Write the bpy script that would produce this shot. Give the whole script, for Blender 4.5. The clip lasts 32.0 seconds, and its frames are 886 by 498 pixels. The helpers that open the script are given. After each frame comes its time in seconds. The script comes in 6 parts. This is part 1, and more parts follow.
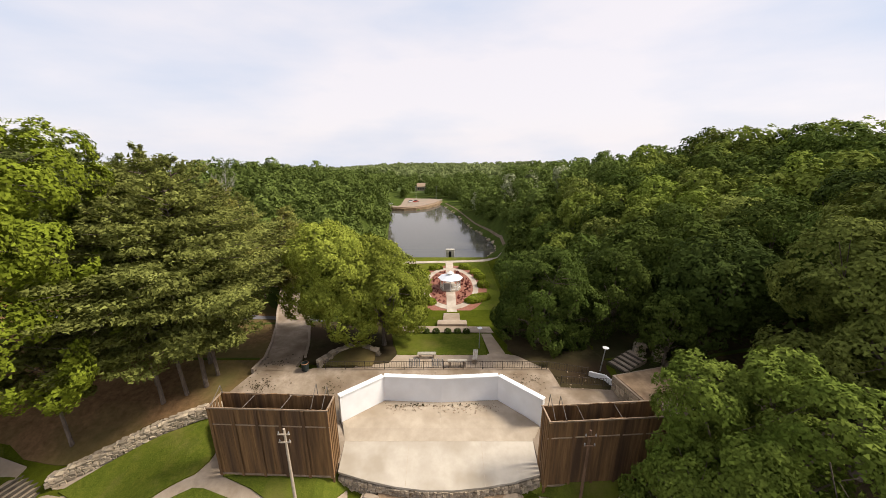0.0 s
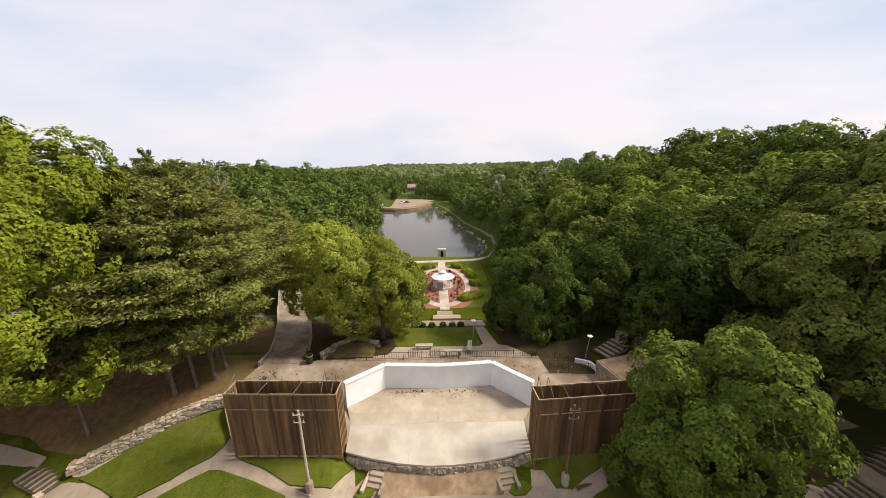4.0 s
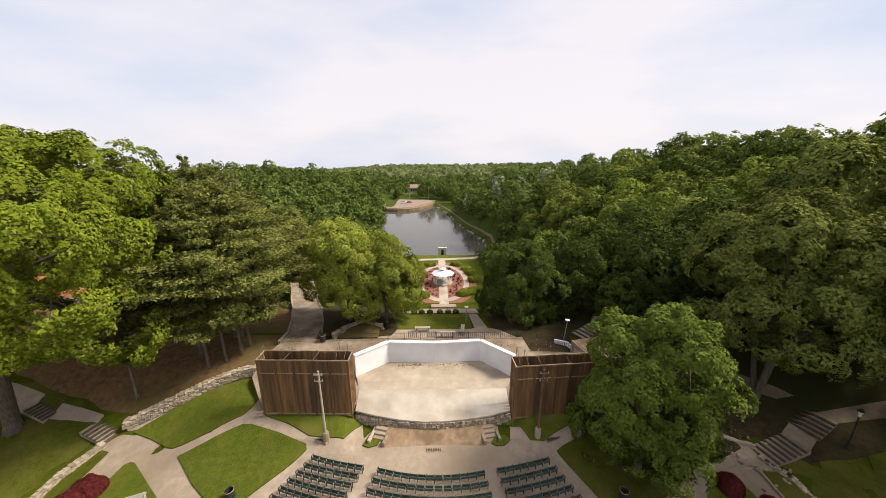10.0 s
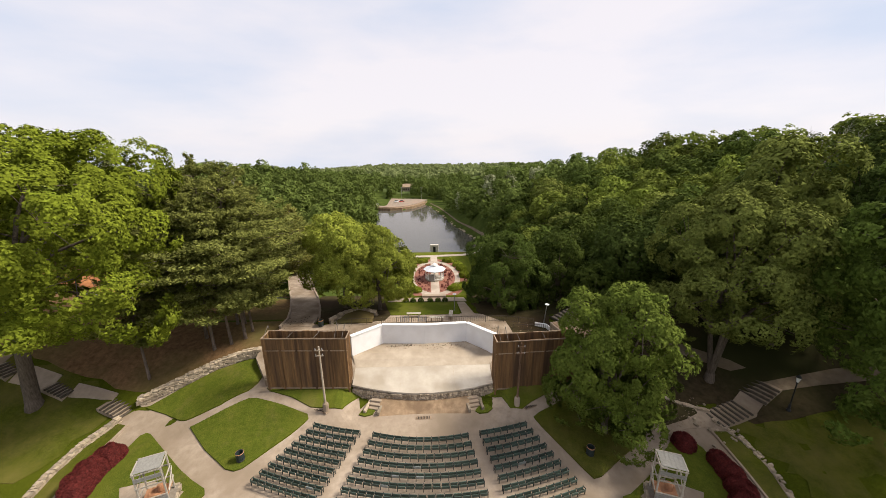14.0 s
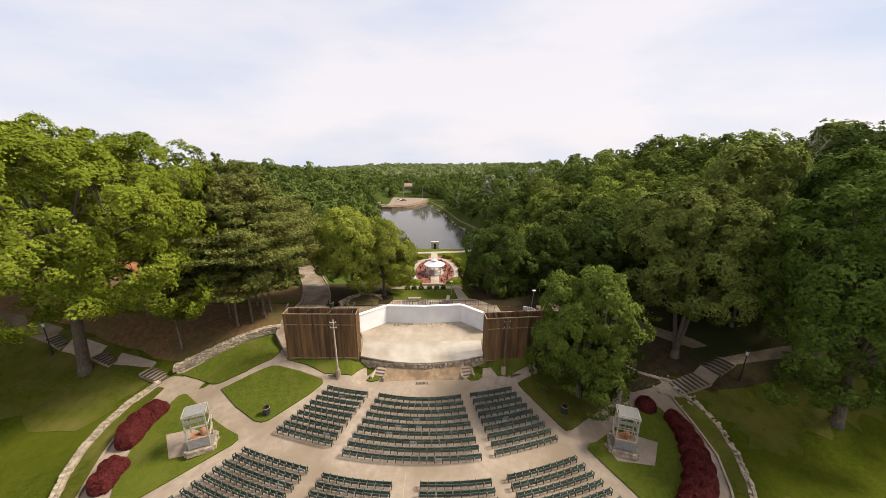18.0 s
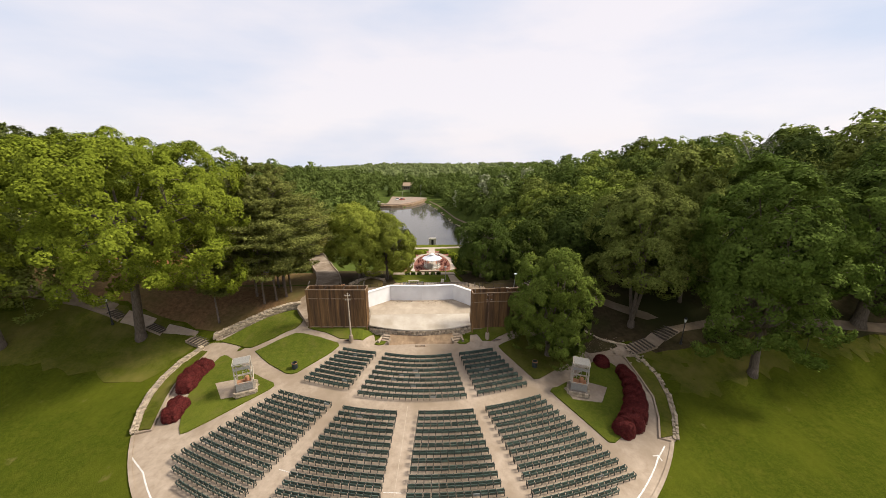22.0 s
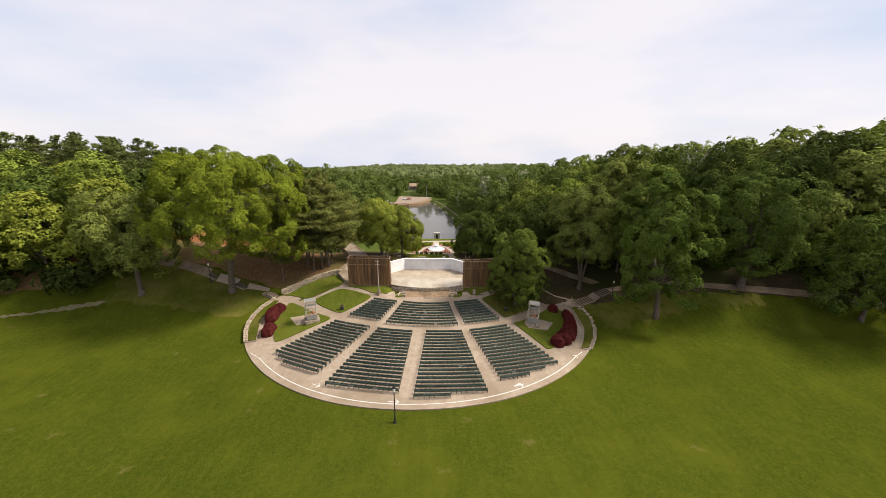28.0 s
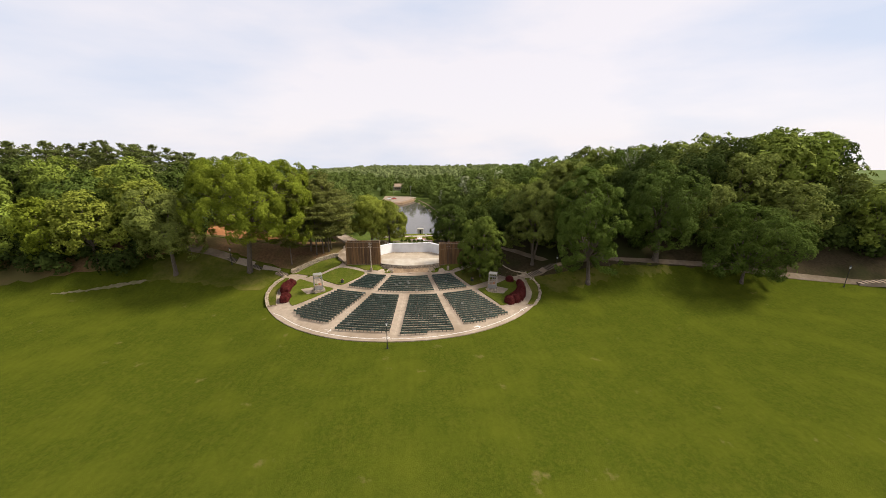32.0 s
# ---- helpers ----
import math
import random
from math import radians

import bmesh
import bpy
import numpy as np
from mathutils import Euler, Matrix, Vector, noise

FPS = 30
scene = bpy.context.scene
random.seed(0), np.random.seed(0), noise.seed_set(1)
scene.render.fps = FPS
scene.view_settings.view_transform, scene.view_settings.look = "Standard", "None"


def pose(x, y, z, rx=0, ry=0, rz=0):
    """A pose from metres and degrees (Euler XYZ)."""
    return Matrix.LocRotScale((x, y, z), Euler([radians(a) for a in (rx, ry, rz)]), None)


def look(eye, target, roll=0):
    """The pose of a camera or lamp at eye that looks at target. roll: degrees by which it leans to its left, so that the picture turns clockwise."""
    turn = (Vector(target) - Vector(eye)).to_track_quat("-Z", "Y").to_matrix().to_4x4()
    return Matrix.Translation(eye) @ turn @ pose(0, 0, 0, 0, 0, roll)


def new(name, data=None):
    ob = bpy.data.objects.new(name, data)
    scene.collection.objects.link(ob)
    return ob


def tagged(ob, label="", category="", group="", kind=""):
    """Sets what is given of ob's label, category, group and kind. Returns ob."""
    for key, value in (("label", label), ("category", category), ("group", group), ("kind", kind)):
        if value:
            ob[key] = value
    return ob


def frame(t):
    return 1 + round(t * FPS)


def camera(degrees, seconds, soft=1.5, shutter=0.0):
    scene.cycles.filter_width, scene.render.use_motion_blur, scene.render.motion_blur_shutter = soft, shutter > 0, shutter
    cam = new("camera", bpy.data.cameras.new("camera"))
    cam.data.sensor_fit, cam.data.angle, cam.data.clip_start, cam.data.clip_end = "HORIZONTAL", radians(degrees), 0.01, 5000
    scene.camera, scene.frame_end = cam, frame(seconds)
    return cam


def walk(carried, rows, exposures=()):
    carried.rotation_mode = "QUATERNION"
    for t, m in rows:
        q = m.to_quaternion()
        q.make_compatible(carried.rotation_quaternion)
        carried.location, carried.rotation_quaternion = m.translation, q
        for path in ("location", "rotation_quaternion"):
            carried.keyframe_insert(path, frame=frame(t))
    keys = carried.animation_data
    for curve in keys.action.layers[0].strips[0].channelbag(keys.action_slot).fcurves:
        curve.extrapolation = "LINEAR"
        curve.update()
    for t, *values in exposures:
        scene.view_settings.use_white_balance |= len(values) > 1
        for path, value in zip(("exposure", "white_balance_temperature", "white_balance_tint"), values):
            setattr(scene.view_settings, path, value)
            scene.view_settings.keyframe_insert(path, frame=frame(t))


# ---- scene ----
cam = camera(103.6, 32.0, 0.6)
PATH = [
    (0, 0.000, 0.000, 0.000, -0.03, -16.11, -0.01),
    (0.5, -0.116, -0.325, -0.031, -0.86, -16.03, 0.03),
    (1, -0.143, -0.468, 0.064, -1.26, -16.01, 0.03),
    (1.5, -0.200, -0.445, 0.024, -0.91, -16.00, -0.00),
    (2, -0.217, -0.413, -0.021, -0.35, -16.00, -0.03),
    (2.5, -0.222, -0.606, 0.048, -0.57, -16.01, -0.00),
    (3, -0.194, -0.923, 0.195, -1.02, -16.02, 0.09),
    (3.5, -0.430, -1.429, 0.232, -1.34, -16.00, 0.13),
    (5.5, -0.373, -3.360, 0.767, -2.43, -16.06, 0.40),
    (6, -0.212, -3.653, 0.962, -1.85, -16.04, 0.28),
    (6.5, -0.365, -3.771, 0.697, -1.57, -16.02, 0.30),
    (7, -0.315, -4.043, 0.640, -1.54, -15.99, 0.32),
    (7.5, -0.274, -4.364, 0.681, -1.62, -15.98, 0.36),
    (8, -0.236, -4.757, 0.760, -1.58, -15.98, 0.33),
    (8.5, -0.189, -5.146, 0.805, -1.84, -15.99, 0.33),
    (9, 0.012, -5.540, 0.932, -1.24, -16.01, 0.29),
    (9.5, -0.031, -5.920, 0.879, -0.94, -15.97, 0.26),
    (10, 0.036, -6.444, 0.914, -1.26, -15.96, 0.02),
    (10.5, 0.190, -6.874, 0.920, -1.25, -15.97, -0.24),
    (11, 0.200, -7.351, 0.997, -1.12, -15.98, -0.22),
    (11.5, 0.227, -7.675, 0.963, -2.04, -15.98, -0.11),
    (12, 0.216, -8.031, 0.938, -1.75, -16.00, -0.09),
    (12.5, 0.218, -8.358, 0.888, -1.79, -16.01, -0.09),
    (13, 0.268, -8.718, 0.871, -2.42, -16.00, -0.09),
    (13.5, 0.346, -9.083, 0.787, -1.68, -15.98, -0.13),
    (14, 0.403, -9.487, 0.761, -2.43, -15.99, 0.03),
    (14.5, 0.394, -9.925, 0.759, -1.95, -15.99, 0.02),
    (16.5, 0.420, -12.191, 0.906, -1.95, -15.99, -0.30),
    (17, 0.414, -12.783, 0.916, -1.66, -16.01, -0.39),
    (17.5, 0.487, -13.434, 0.964, -2.42, -16.03, -0.35),
    (18, 0.564, -14.059, 0.962, -2.13, -16.03, -0.37),
    (18.5, 0.550, -14.727, 0.969, -1.37, -16.02, -0.45),
    (19, 0.582, -15.524, 1.031, -1.77, -16.03, -0.50),
    (19.5, 0.382, -16.451, 1.155, -1.53, -16.04, -0.61),
    (20, 0.363, -17.249, 1.153, -1.18, -16.05, -0.66),
    (20.5, 0.572, -18.199, 1.264, -2.10, -16.06, -0.57),
    (21, 0.538, -19.203, 1.329, -1.69, -16.06, -0.55),
    (21.5, 0.697, -20.281, 1.477, -2.47, -16.07, -0.42),
    (22, 0.784, -21.417, 1.581, -2.41, -16.10, -0.34),
    (22.5, 0.918, -22.634, 1.692, -3.08, -16.11, -0.27),
    (23, 0.919, -23.860, 1.822, -2.75, -16.11, -0.29),
    (23.5, 0.878, -25.123, 1.904, -2.77, -16.11, -0.28),
    (24, 0.887, -26.397, 2.002, -2.49, -16.10, -0.32),
    (24.5, 0.793, -27.785, 2.189, -2.22, -16.09, -0.33),
    (25, 0.673, -29.223, 2.398, -2.53, -16.11, -0.31),
    (25.5, 0.822, -30.793, 2.619, -3.13, -16.05, -0.30),
    (27.5, 0.792, -37.217, 3.248, -1.45, -16.02, -0.56),
    (28, 0.755, -38.889, 3.317, -1.54, -16.00, -0.55),
    (28.5, 0.838, -40.622, 3.357, -0.95, -15.98, -0.58),
    (29, 1.099, -42.531, 3.512, -0.57, -15.97, -0.54),
    (29.5, 1.330, -44.788, 3.832, -4.15, -15.93, -0.28),
    (30, 1.389, -46.874, 4.029, -5.24, -15.93, -0.15),
    (30.5, 1.352, -48.665, 4.108, -4.20, -15.92, -0.19),
    (31, 1.360, -50.384, 4.094, -4.51, -15.92, -0.23),
    (31.5, 1.501, -52.146, 4.149, -4.96, -15.88, -0.25),
    (32, 1.635, -53.808, 4.163, -4.02, -15.87, -0.28),
]
walk(cam, [(t, pose(x, y, z, 90 + pitch, roll, yaw)) for t, x, y, z, yaw, pitch, roll in PATH])

# ---- world, sun, exposure ----
world = bpy.data.worlds.new("overcast_sky")
scene.world = world
world.use_nodes = True
wn, wl = world.node_tree.nodes, world.node_tree.links
wn.clear()
w_out, w_bg = wn.new("ShaderNodeOutputWorld"), wn.new("ShaderNodeBackground")
w_sky = wn.new("ShaderNodeTexSky")
w_sky.sky_type, w_sky.sun_disc = "NISHITA", False
w_sky.sun_elevation, w_sky.sun_rotation = radians(48), radians(86)
w_co, w_map, w_noise, w_ramp = wn.new("ShaderNodeTexCoord"), wn.new("ShaderNodeMapping"), wn.new("ShaderNodeTexNoise"), wn.new("ShaderNodeValToRGB")
w_up = wn.new("ShaderNodeVectorMath")
w_up.operation = "MAXIMUM"
w_up.inputs[1].default_value = (-2, -2, 0.03)
w_map.inputs["Scale"].default_value = (1.0, 1.0, 3.4)
w_noise.inputs["Scale"].default_value, w_noise.inputs["Detail"].default_value = 1.3, 6
w_ramp.color_ramp.elements[0].position, w_ramp.color_ramp.elements[0].color = 0.38, (0.74, 0.80, 0.96, 1)
w_ramp.color_ramp.elements[1].position, w_ramp.color_ramp.elements[1].color = 0.60, (1.03, 0.97, 1.01, 1)
w_gain = wn.new("ShaderNodeMix")
w_gain.data_type, w_gain.blend_type = "RGBA", "MULTIPLY"
w_gain.inputs["Factor"].default_value = 1.0
w_gain.inputs["B"].default_value = (0.10, 0.10, 0.10, 1)
w_mix = wn.new("ShaderNodeMix")
w_mix.data_type = "RGBA"
w_mix.inputs["Factor"].default_value = 0.88
wl.new(w_co.outputs["Generated"], w_up.inputs[0])
wl.new(w_up.outputs[0], w_sky.inputs["Vector"])
wl.new(w_co.outputs["Generated"], w_map.inputs["Vector"])
wl.new(w_map.outputs[0], w_noise.inputs["Vector"])
wl.new(w_noise.outputs["Fac"], w_ramp.inputs["Fac"])
wl.new(w_sky.outputs[0], w_gain.inputs["A"])
wl.new(w_gain.outputs["Result"], w_mix.inputs["A"])
wl.new(w_ramp.outputs[0], w_mix.inputs["B"])
wl.new(w_mix.outputs["Result"], w_bg.inputs["Color"])
w_bg.inputs["Strength"].default_value = 0.92
wl.new(w_bg.outputs[0], w_out.inputs[0])
sun = new("sun", bpy.data.lights.new("sun", "SUN"))
sun.data.energy, sun.data.angle, sun.data.color = 5.9, radians(14), (1.0, 0.92, 0.80)
sun.matrix_world = look((50, 3, 56), (0, 0, 0))
scene.view_settings.exposure = 0.10

# ---- materials ----


def mat(name, c1, c2, scale=6.0, rough=0.85, bump=0.3, fine=None, metal=0.0, c3=None, big=0.35, rand=0.0, translucent=0.0, island=0.0, gloss=0.3, stretch=(1, 1, 1), object_space=False):
    """Two-scale noise material: fine grain between c1 and c2, large stains towards c3, per-object variation."""
    m = bpy.data.materials.new(name)
    m.use_nodes = True
    n, l = m.node_tree.nodes, m.node_tree.links
    b = n["Principled BSDF"]
    b.inputs["Roughness"].default_value, b.inputs["Metallic"].default_value = rough, metal
    b.inputs["Specular IOR Level"].default_value = gloss
    co, mp = n.new("ShaderNodeTexCoord"), n.new("ShaderNodeMapping")
    geo = n.new("ShaderNodeNewGeometry")
    mp.inputs["Scale"].default_value = stretch
    l.new(co.outputs["Object"] if object_space else geo.outputs["Position"], mp.inputs["Vector"])
    n1, n2 = n.new("ShaderNodeTexNoise"), n.new("ShaderNodeTexNoise")
    n1.inputs["Scale"].default_value, n1.inputs["Detail"].default_value, n1.inputs["Roughness"].default_value = scale, 6, 0.65
    n2.inputs["Scale"].default_value, n2.inputs["Detail"].default_value = big, 4
    l.new(mp.outputs[0], n1.inputs["Vector"])
    l.new(mp.outputs[0], n2.inputs["Vector"])
    r1 = n.new("ShaderNodeValToRGB")
    r1.color_ramp.elements[0].position, r1.color_ramp.elements[1].position = 0.3, 0.7
    r1.color_ramp.elements[0].color, r1.color_ramp.elements[1].color = (*c1, 1), (*c2, 1)
    l.new(n1.outputs["Fac"], r1.inputs["Fac"])
    out = r1.outputs[0]
    if c3:
        r2, mx = n.new("ShaderNodeValToRGB"), n.new("ShaderNodeMix")
        r2.color_ramp.elements[0].position, r2.color_ramp.elements[1].position = 0.42, 0.66
        mx.data_type = "RGBA"
        mx.inputs["B"].default_value = (*c3, 1)
        l.new(n2.outputs["Fac"], r2.inputs["Fac"])
        l.new(r2.outputs[0], mx.inputs["Factor"])
        l.new(out, mx.inputs["A"])
        out = mx.outputs["Result"]
    for k, sock in ((rand, "Random"), (island, "Random Per Island")):
        if k:
            hs, mr = n.new("ShaderNodeHueSaturation"), n.new("ShaderNodeMapRange")
            mr.inputs["To Min"].default_value, mr.inputs["To Max"].default_value = 1 - k, 1 + k
            src = geo if sock.endswith("Island") else n.new("ShaderNodeObjectInfo")
            l.new(src.outputs[sock], mr.inputs["Value"])
            l.new(mr.outputs[0], hs.inputs["Value"])
            l.new(out, hs.inputs["Color"])
            out = hs.outputs[0]
    l.new(out, b.inputs["Base Color"])
    if bump:
        bp = n.new("ShaderNodeBump")
        bp.inputs["Strength"].default_value, bp.inputs["Distance"].default_value = bump, 0.05
        l.new(n1.outputs["Fac"], bp.inputs["Height"])
        l.new(bp.outputs[0], b.inputs["Normal"])
    if translucent:
        tr, ms, o = n.new("ShaderNodeBsdfTranslucent"), n.new("ShaderNodeMixShader"), n["Material Output"]
        l.new(out, tr.inputs["Color"])
        ms.inputs[0].default_value = translucent
        l.new(b.outputs[0], ms.inputs[1])
        l.new(tr.outputs[0], ms.inputs[2])
        l.new(ms.outputs[0], o.inputs["Surface"])
    return m




def grass_material(name, k, tan, warm=1.0, blue=1.0):
    m = bpy.data.materials.new(name)
    m.use_nodes = True
    n, l = m.node_tree.nodes, m.node_tree.links
    b = n["Principled BSDF"]
    b.inputs["Roughness"].default_value, b.inputs["Specular IOR Level"].default_value = 0.95, 0.0
    geo = n.new("ShaderNodeNewGeometry")
    out = None
    mul = lambda c: (c[0] * k * warm, c[1] * k, c[2] * k * blue)
    for sc, det, lo, hi, c0, c1, fac in ((14.0, 5, 0.35, 0.68, mul((0.047, 0.074, 0.012)), mul((0.100, 0.126, 0.022)), 1.0), (1.1, 5, 0.45, 0.72, None, mul((0.118, 0.128, 0.028)), 0.5), (3.6, 5, 0.44, 0.64, None, mul((0.046, 0.068, 0.012)), 0.6), (0.16, 5, 0.46, 0.70, None, mul((0.100, 0.124, 0.021)), 0.8), (0.33, 6, 0.60 - tan, 0.74, None, (0.160, 0.125, 0.045), 0.5)):
        t, r = n.new("ShaderNodeTexNoise"), n.new("ShaderNodeValToRGB")
        t.inputs["Scale"].default_value, t.inputs["Detail"].default_value, t.inputs["Roughness"].default_value = sc, det, 0.62
        l.new(geo.outputs["Position"], t.inputs["Vector"])
        r.color_ramp.elements[0].position, r.color_ramp.elements[1].position = lo, hi
        l.new(t.outputs["Fac"], r.inputs["Fac"])
        if c0:
            r.color_ramp.elements[0].color, r.color_ramp.elements[1].color = (*c0, 1), (*c1, 1)
            out, fine = r.outputs[0], t
            continue
        r.color_ramp.elements[1].color = (fac, fac, fac, 1)
        mx = n.new("ShaderNodeMix")
        mx.data_type = "RGBA"
        mx.inputs["B"].default_value = (*c1, 1)
        l.new(r.outputs[0], mx.inputs["Factor"])
        l.new(out, mx.inputs["A"])
        out = mx.outputs["Result"]
    w, r, mx = n.new("ShaderNodeTexWave"), n.new("ShaderNodeValToRGB"), n.new("ShaderNodeMix")
    w.inputs["Scale"].default_value, w.inputs["Distortion"].default_value, w.inputs["Detail Scale"].default_value = 0.30, 4.0, 0.05
    w.bands_direction = "X"
    l.new(geo.outputs["Position"], w.inputs["Vector"])
    r.color_ramp.elements[0].color, r.color_ramp.elements[1].color = (0.97, 0.975, 0.97, 1), (1.015, 1.01, 1.015, 1)
    l.new(w.outputs["Fac"], r.inputs["Fac"])
    mx.data_type, mx.blend_type = "RGBA", "MULTIPLY"
    mx.inputs["Factor"].default_value = 1.0
    l.new(out, mx.inputs["A"])
    l.new(r.outputs[0], mx.inputs["B"])
    l.new(mx.outputs["Result"], b.inputs["Base Color"])
    bp = n.new("ShaderNodeBump")
    bp.inputs["Strength"].default_value, bp.inputs["Distance"].default_value = 0.7, 0.06
    l.new(fine.outputs["Fac"], bp.inputs["Height"])
    l.new(bp.outputs[0], b.inputs["Normal"])
    return m


M_GRASS = grass_material("mown_grass", 0.65, -0.06, 1.10, 0.6)
M_PLOT = grass_material("plot_grass", 0.98, 0.06, 1.12, 0.8)
M_WORN = grass_material("worn_patchy_grass", 0.74, 0.19, 1.18, 0.8)
# thin grass and soil, with the shade below trees put into the colour
M_DIM = mat("shade_toned_grass_and_soil", (0.028, 0.026, 0.011), (0.062, 0.050, 0.024), 1.5, 0.95, 0.4, c3=(0.046, 0.031, 0.018), big=0.25, gloss=0.02)
M_RISER = mat("dark_worn_riser", (0.050, 0.040, 0.030), (0.105, 0.085, 0.062), 4.0, 0.95, 0.3)
M_BRACE = mat("dull_steel_brace", (0.09, 0.075, 0.06), (0.16, 0.14, 0.12), 8.0, 0.6, 0.05)
M_MESH = mat("grey_wire_mesh", (0.19, 0.18, 0.16), (0.28, 0.27, 0.245), 8.0, 0.6, 0.05)
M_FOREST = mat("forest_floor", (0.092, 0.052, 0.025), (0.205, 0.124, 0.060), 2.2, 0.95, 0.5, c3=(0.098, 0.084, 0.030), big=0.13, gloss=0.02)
# litter colour darkened to carry the right wood's deep shade
M_LITTER = mat("shade_dark_litter", (0.026, 0.021, 0.011), (0.062, 0.046, 0.025), 2.2, 0.95, 0.5, c3=(0.032, 0.034, 0.012), big=0.13, gloss=0.02)
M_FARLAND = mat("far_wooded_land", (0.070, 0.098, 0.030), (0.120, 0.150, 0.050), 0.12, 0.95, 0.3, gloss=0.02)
M_WOODLAND = mat("wooded_ground", (0.035, 0.052, 0.010), (0.075, 0.095, 0.020), 0.25, 0.95, 0.3, gloss=0.02)
M_CONC = mat("weathered_concrete", (0.265, 0.206, 0.148), (0.385, 0.310, 0.236), 1.6, 0.9, 0.15, c3=(0.235, 0.180, 0.126), big=0.22, gloss=0.1)
M_PLAZA = mat("stained_old_concrete", (0.205, 0.155, 0.108), (0.365, 0.295, 0.225), 1.1, 0.9, 0.2, c3=(0.165, 0.120, 0.080), big=0.40, gloss=0.08)
M_STAGE = mat("stage_concrete", (0.320, 0.262, 0.195), (0.445, 0.370, 0.282), 0.9, 0.85, 0.08, c3=(0.26, 0.205, 0.145), big=0.35, gloss=0.15)
M_APRON = mat("pale_apron_concrete", (0.395, 0.345, 0.280), (0.480, 0.425, 0.350), 1.0, 0.85, 0.08, c3=(0.33, 0.28, 0.215), big=0.45, gloss=0.15)
M_WHITE = mat("white_painted_masonry", (0.77, 0.755, 0.745), (0.82, 0.81, 0.80), 1.2, 0.75, 0.1, c3=(0.71, 0.69, 0.675), big=0.5)
M_JOINT = mat("filled_concrete_joint", (0.34, 0.28, 0.21), (0.44, 0.37, 0.285), 4.0, 0.9, 0.1)
M_RAIL = mat("brown_black_iron", (0.030, 0.022, 0.016), (0.065, 0.048, 0.035), 8.0, 0.6, 0.05)
M_SHORE = mat("tan_gravel_shore", (0.192, 0.152, 0.112), (0.288, 0.232, 0.176), 0.6, 0.95, 0.2, c3=(0.28, 0.20, 0.15), big=0.1)
# concrete copy with the trees' shade put into its colour
M_WALK = mat("shade_dark_walk_concrete", (0.135, 0.102, 0.070), (0.215, 0.170, 0.120), 1.6, 0.95, 0.2, c3=(0.13, 0.098, 0.062), big=0.3, gloss=0.05)
M_SEATPALE = mat("faded_pale_seat_paint", (0.12, 0.14, 0.125), (0.26, 0.28, 0.265), 6.0, 0.5, 0.05, rand=0.3, gloss=0.4)
M_WORNSOIL = mat("trodden_tan_soil", (0.120, 0.100, 0.050), (0.200, 0.165, 0.095), 1.2, 0.95, 0.3, c3=(0.11, 0.115, 0.03), big=0.5)
M_LINE = mat("worn_white_line_paint", (0.40, 0.36, 0.31), (0.74, 0.72, 0.69), 3.0, 0.8, 0.05)
M_PLANK = mat("dark_stained_planks", (0.120, 0.064, 0.026), (0.270, 0.150, 0.062), 1.3, 0.85, 0.3, c3=(0.085, 0.048, 0.026), big=0.4, rand=0.20, stretch=(5, 5, 0.35))
M_BEAM = mat("weathered_timber", (0.20, 0.14, 0.09), (0.34, 0.25, 0.17), 3.0, 0.85, 0.3, rand=0.15)
M_POLE = mat("weathered_utility_pole", (0.30, 0.24, 0.17), (0.46, 0.38, 0.29), 3.0, 0.85, 0.3, stretch=(4, 4, 0.6))
M_GREYSTEEL = mat("galvanised_steel", (0.30, 0.29, 0.28), (0.45, 0.44, 0.42), 8.0, 0.5, 0.05, metal=0.6)
M_BLACK = mat("black_painted_metal", (0.012, 0.012, 0.013), (0.03, 0.03, 0.03), 8.0, 0.5, 0.05)
M_STONE = mat("limestone_rubble", (0.25, 0.198, 0.138), (0.41, 0.336, 0.246), 5.0, 0.95, 0.5, rand=0.32, gloss=0.08)
M_MORTAR = mat("wall_core_mortar", (0.16, 0.13, 0.10), (0.27, 0.23, 0.18), 5.0, 0.95, 0.5)
M_DIRT = mat("bare_reddish_soil", (0.20, 0.130, 0.075), (0.33, 0.232, 0.142), 2.5, 0.95, 0.4, c3=(0.16, 0.105, 0.062), big=0.9)
M_SEAT = mat("green_painted_seat", (0.032, 0.056, 0.043), (0.066, 0.098, 0.078), 6.0, 0.5, 0.05, rand=0.30, gloss=0.4)
M_SEATFRAME = mat("dark_seat_frame", (0.012, 0.020, 0.018), (0.03, 0.04, 0.036), 6.0, 0.6, 0.05)
M_GREYWOOD = mat("grey_weathered_boards", (0.310, 0.270, 0.215), (0.440, 0.395, 0.330), 4.0, 0.85, 0.2, rand=0.15)
M_RUST = mat("orange_stained_floorboards", (0.30, 0.14, 0.07), (0.42, 0.22, 0.12), 3.0, 0.85, 0.2)
M_REDLEAF = mat("dark_red_barberry_leaves", (0.060, 0.010, 0.009), (0.128, 0.024, 0.020), 3.0, 0.7, 0.0, gloss=0.1, island=0.35, translucent=0.15)
M_BARK = mat("grey_brown_bark", (0.060, 0.046, 0.034), (0.165, 0.130, 0.098), 4.0, 0.95, 0.6, stretch=(3, 3, 0.5))
M_PALEBARK = mat("pale_grey_bark", (0.26, 0.23, 0.20), (0.42, 0.38, 0.33), 4.0, 0.95, 0.4, stretch=(3, 3, 0.5))
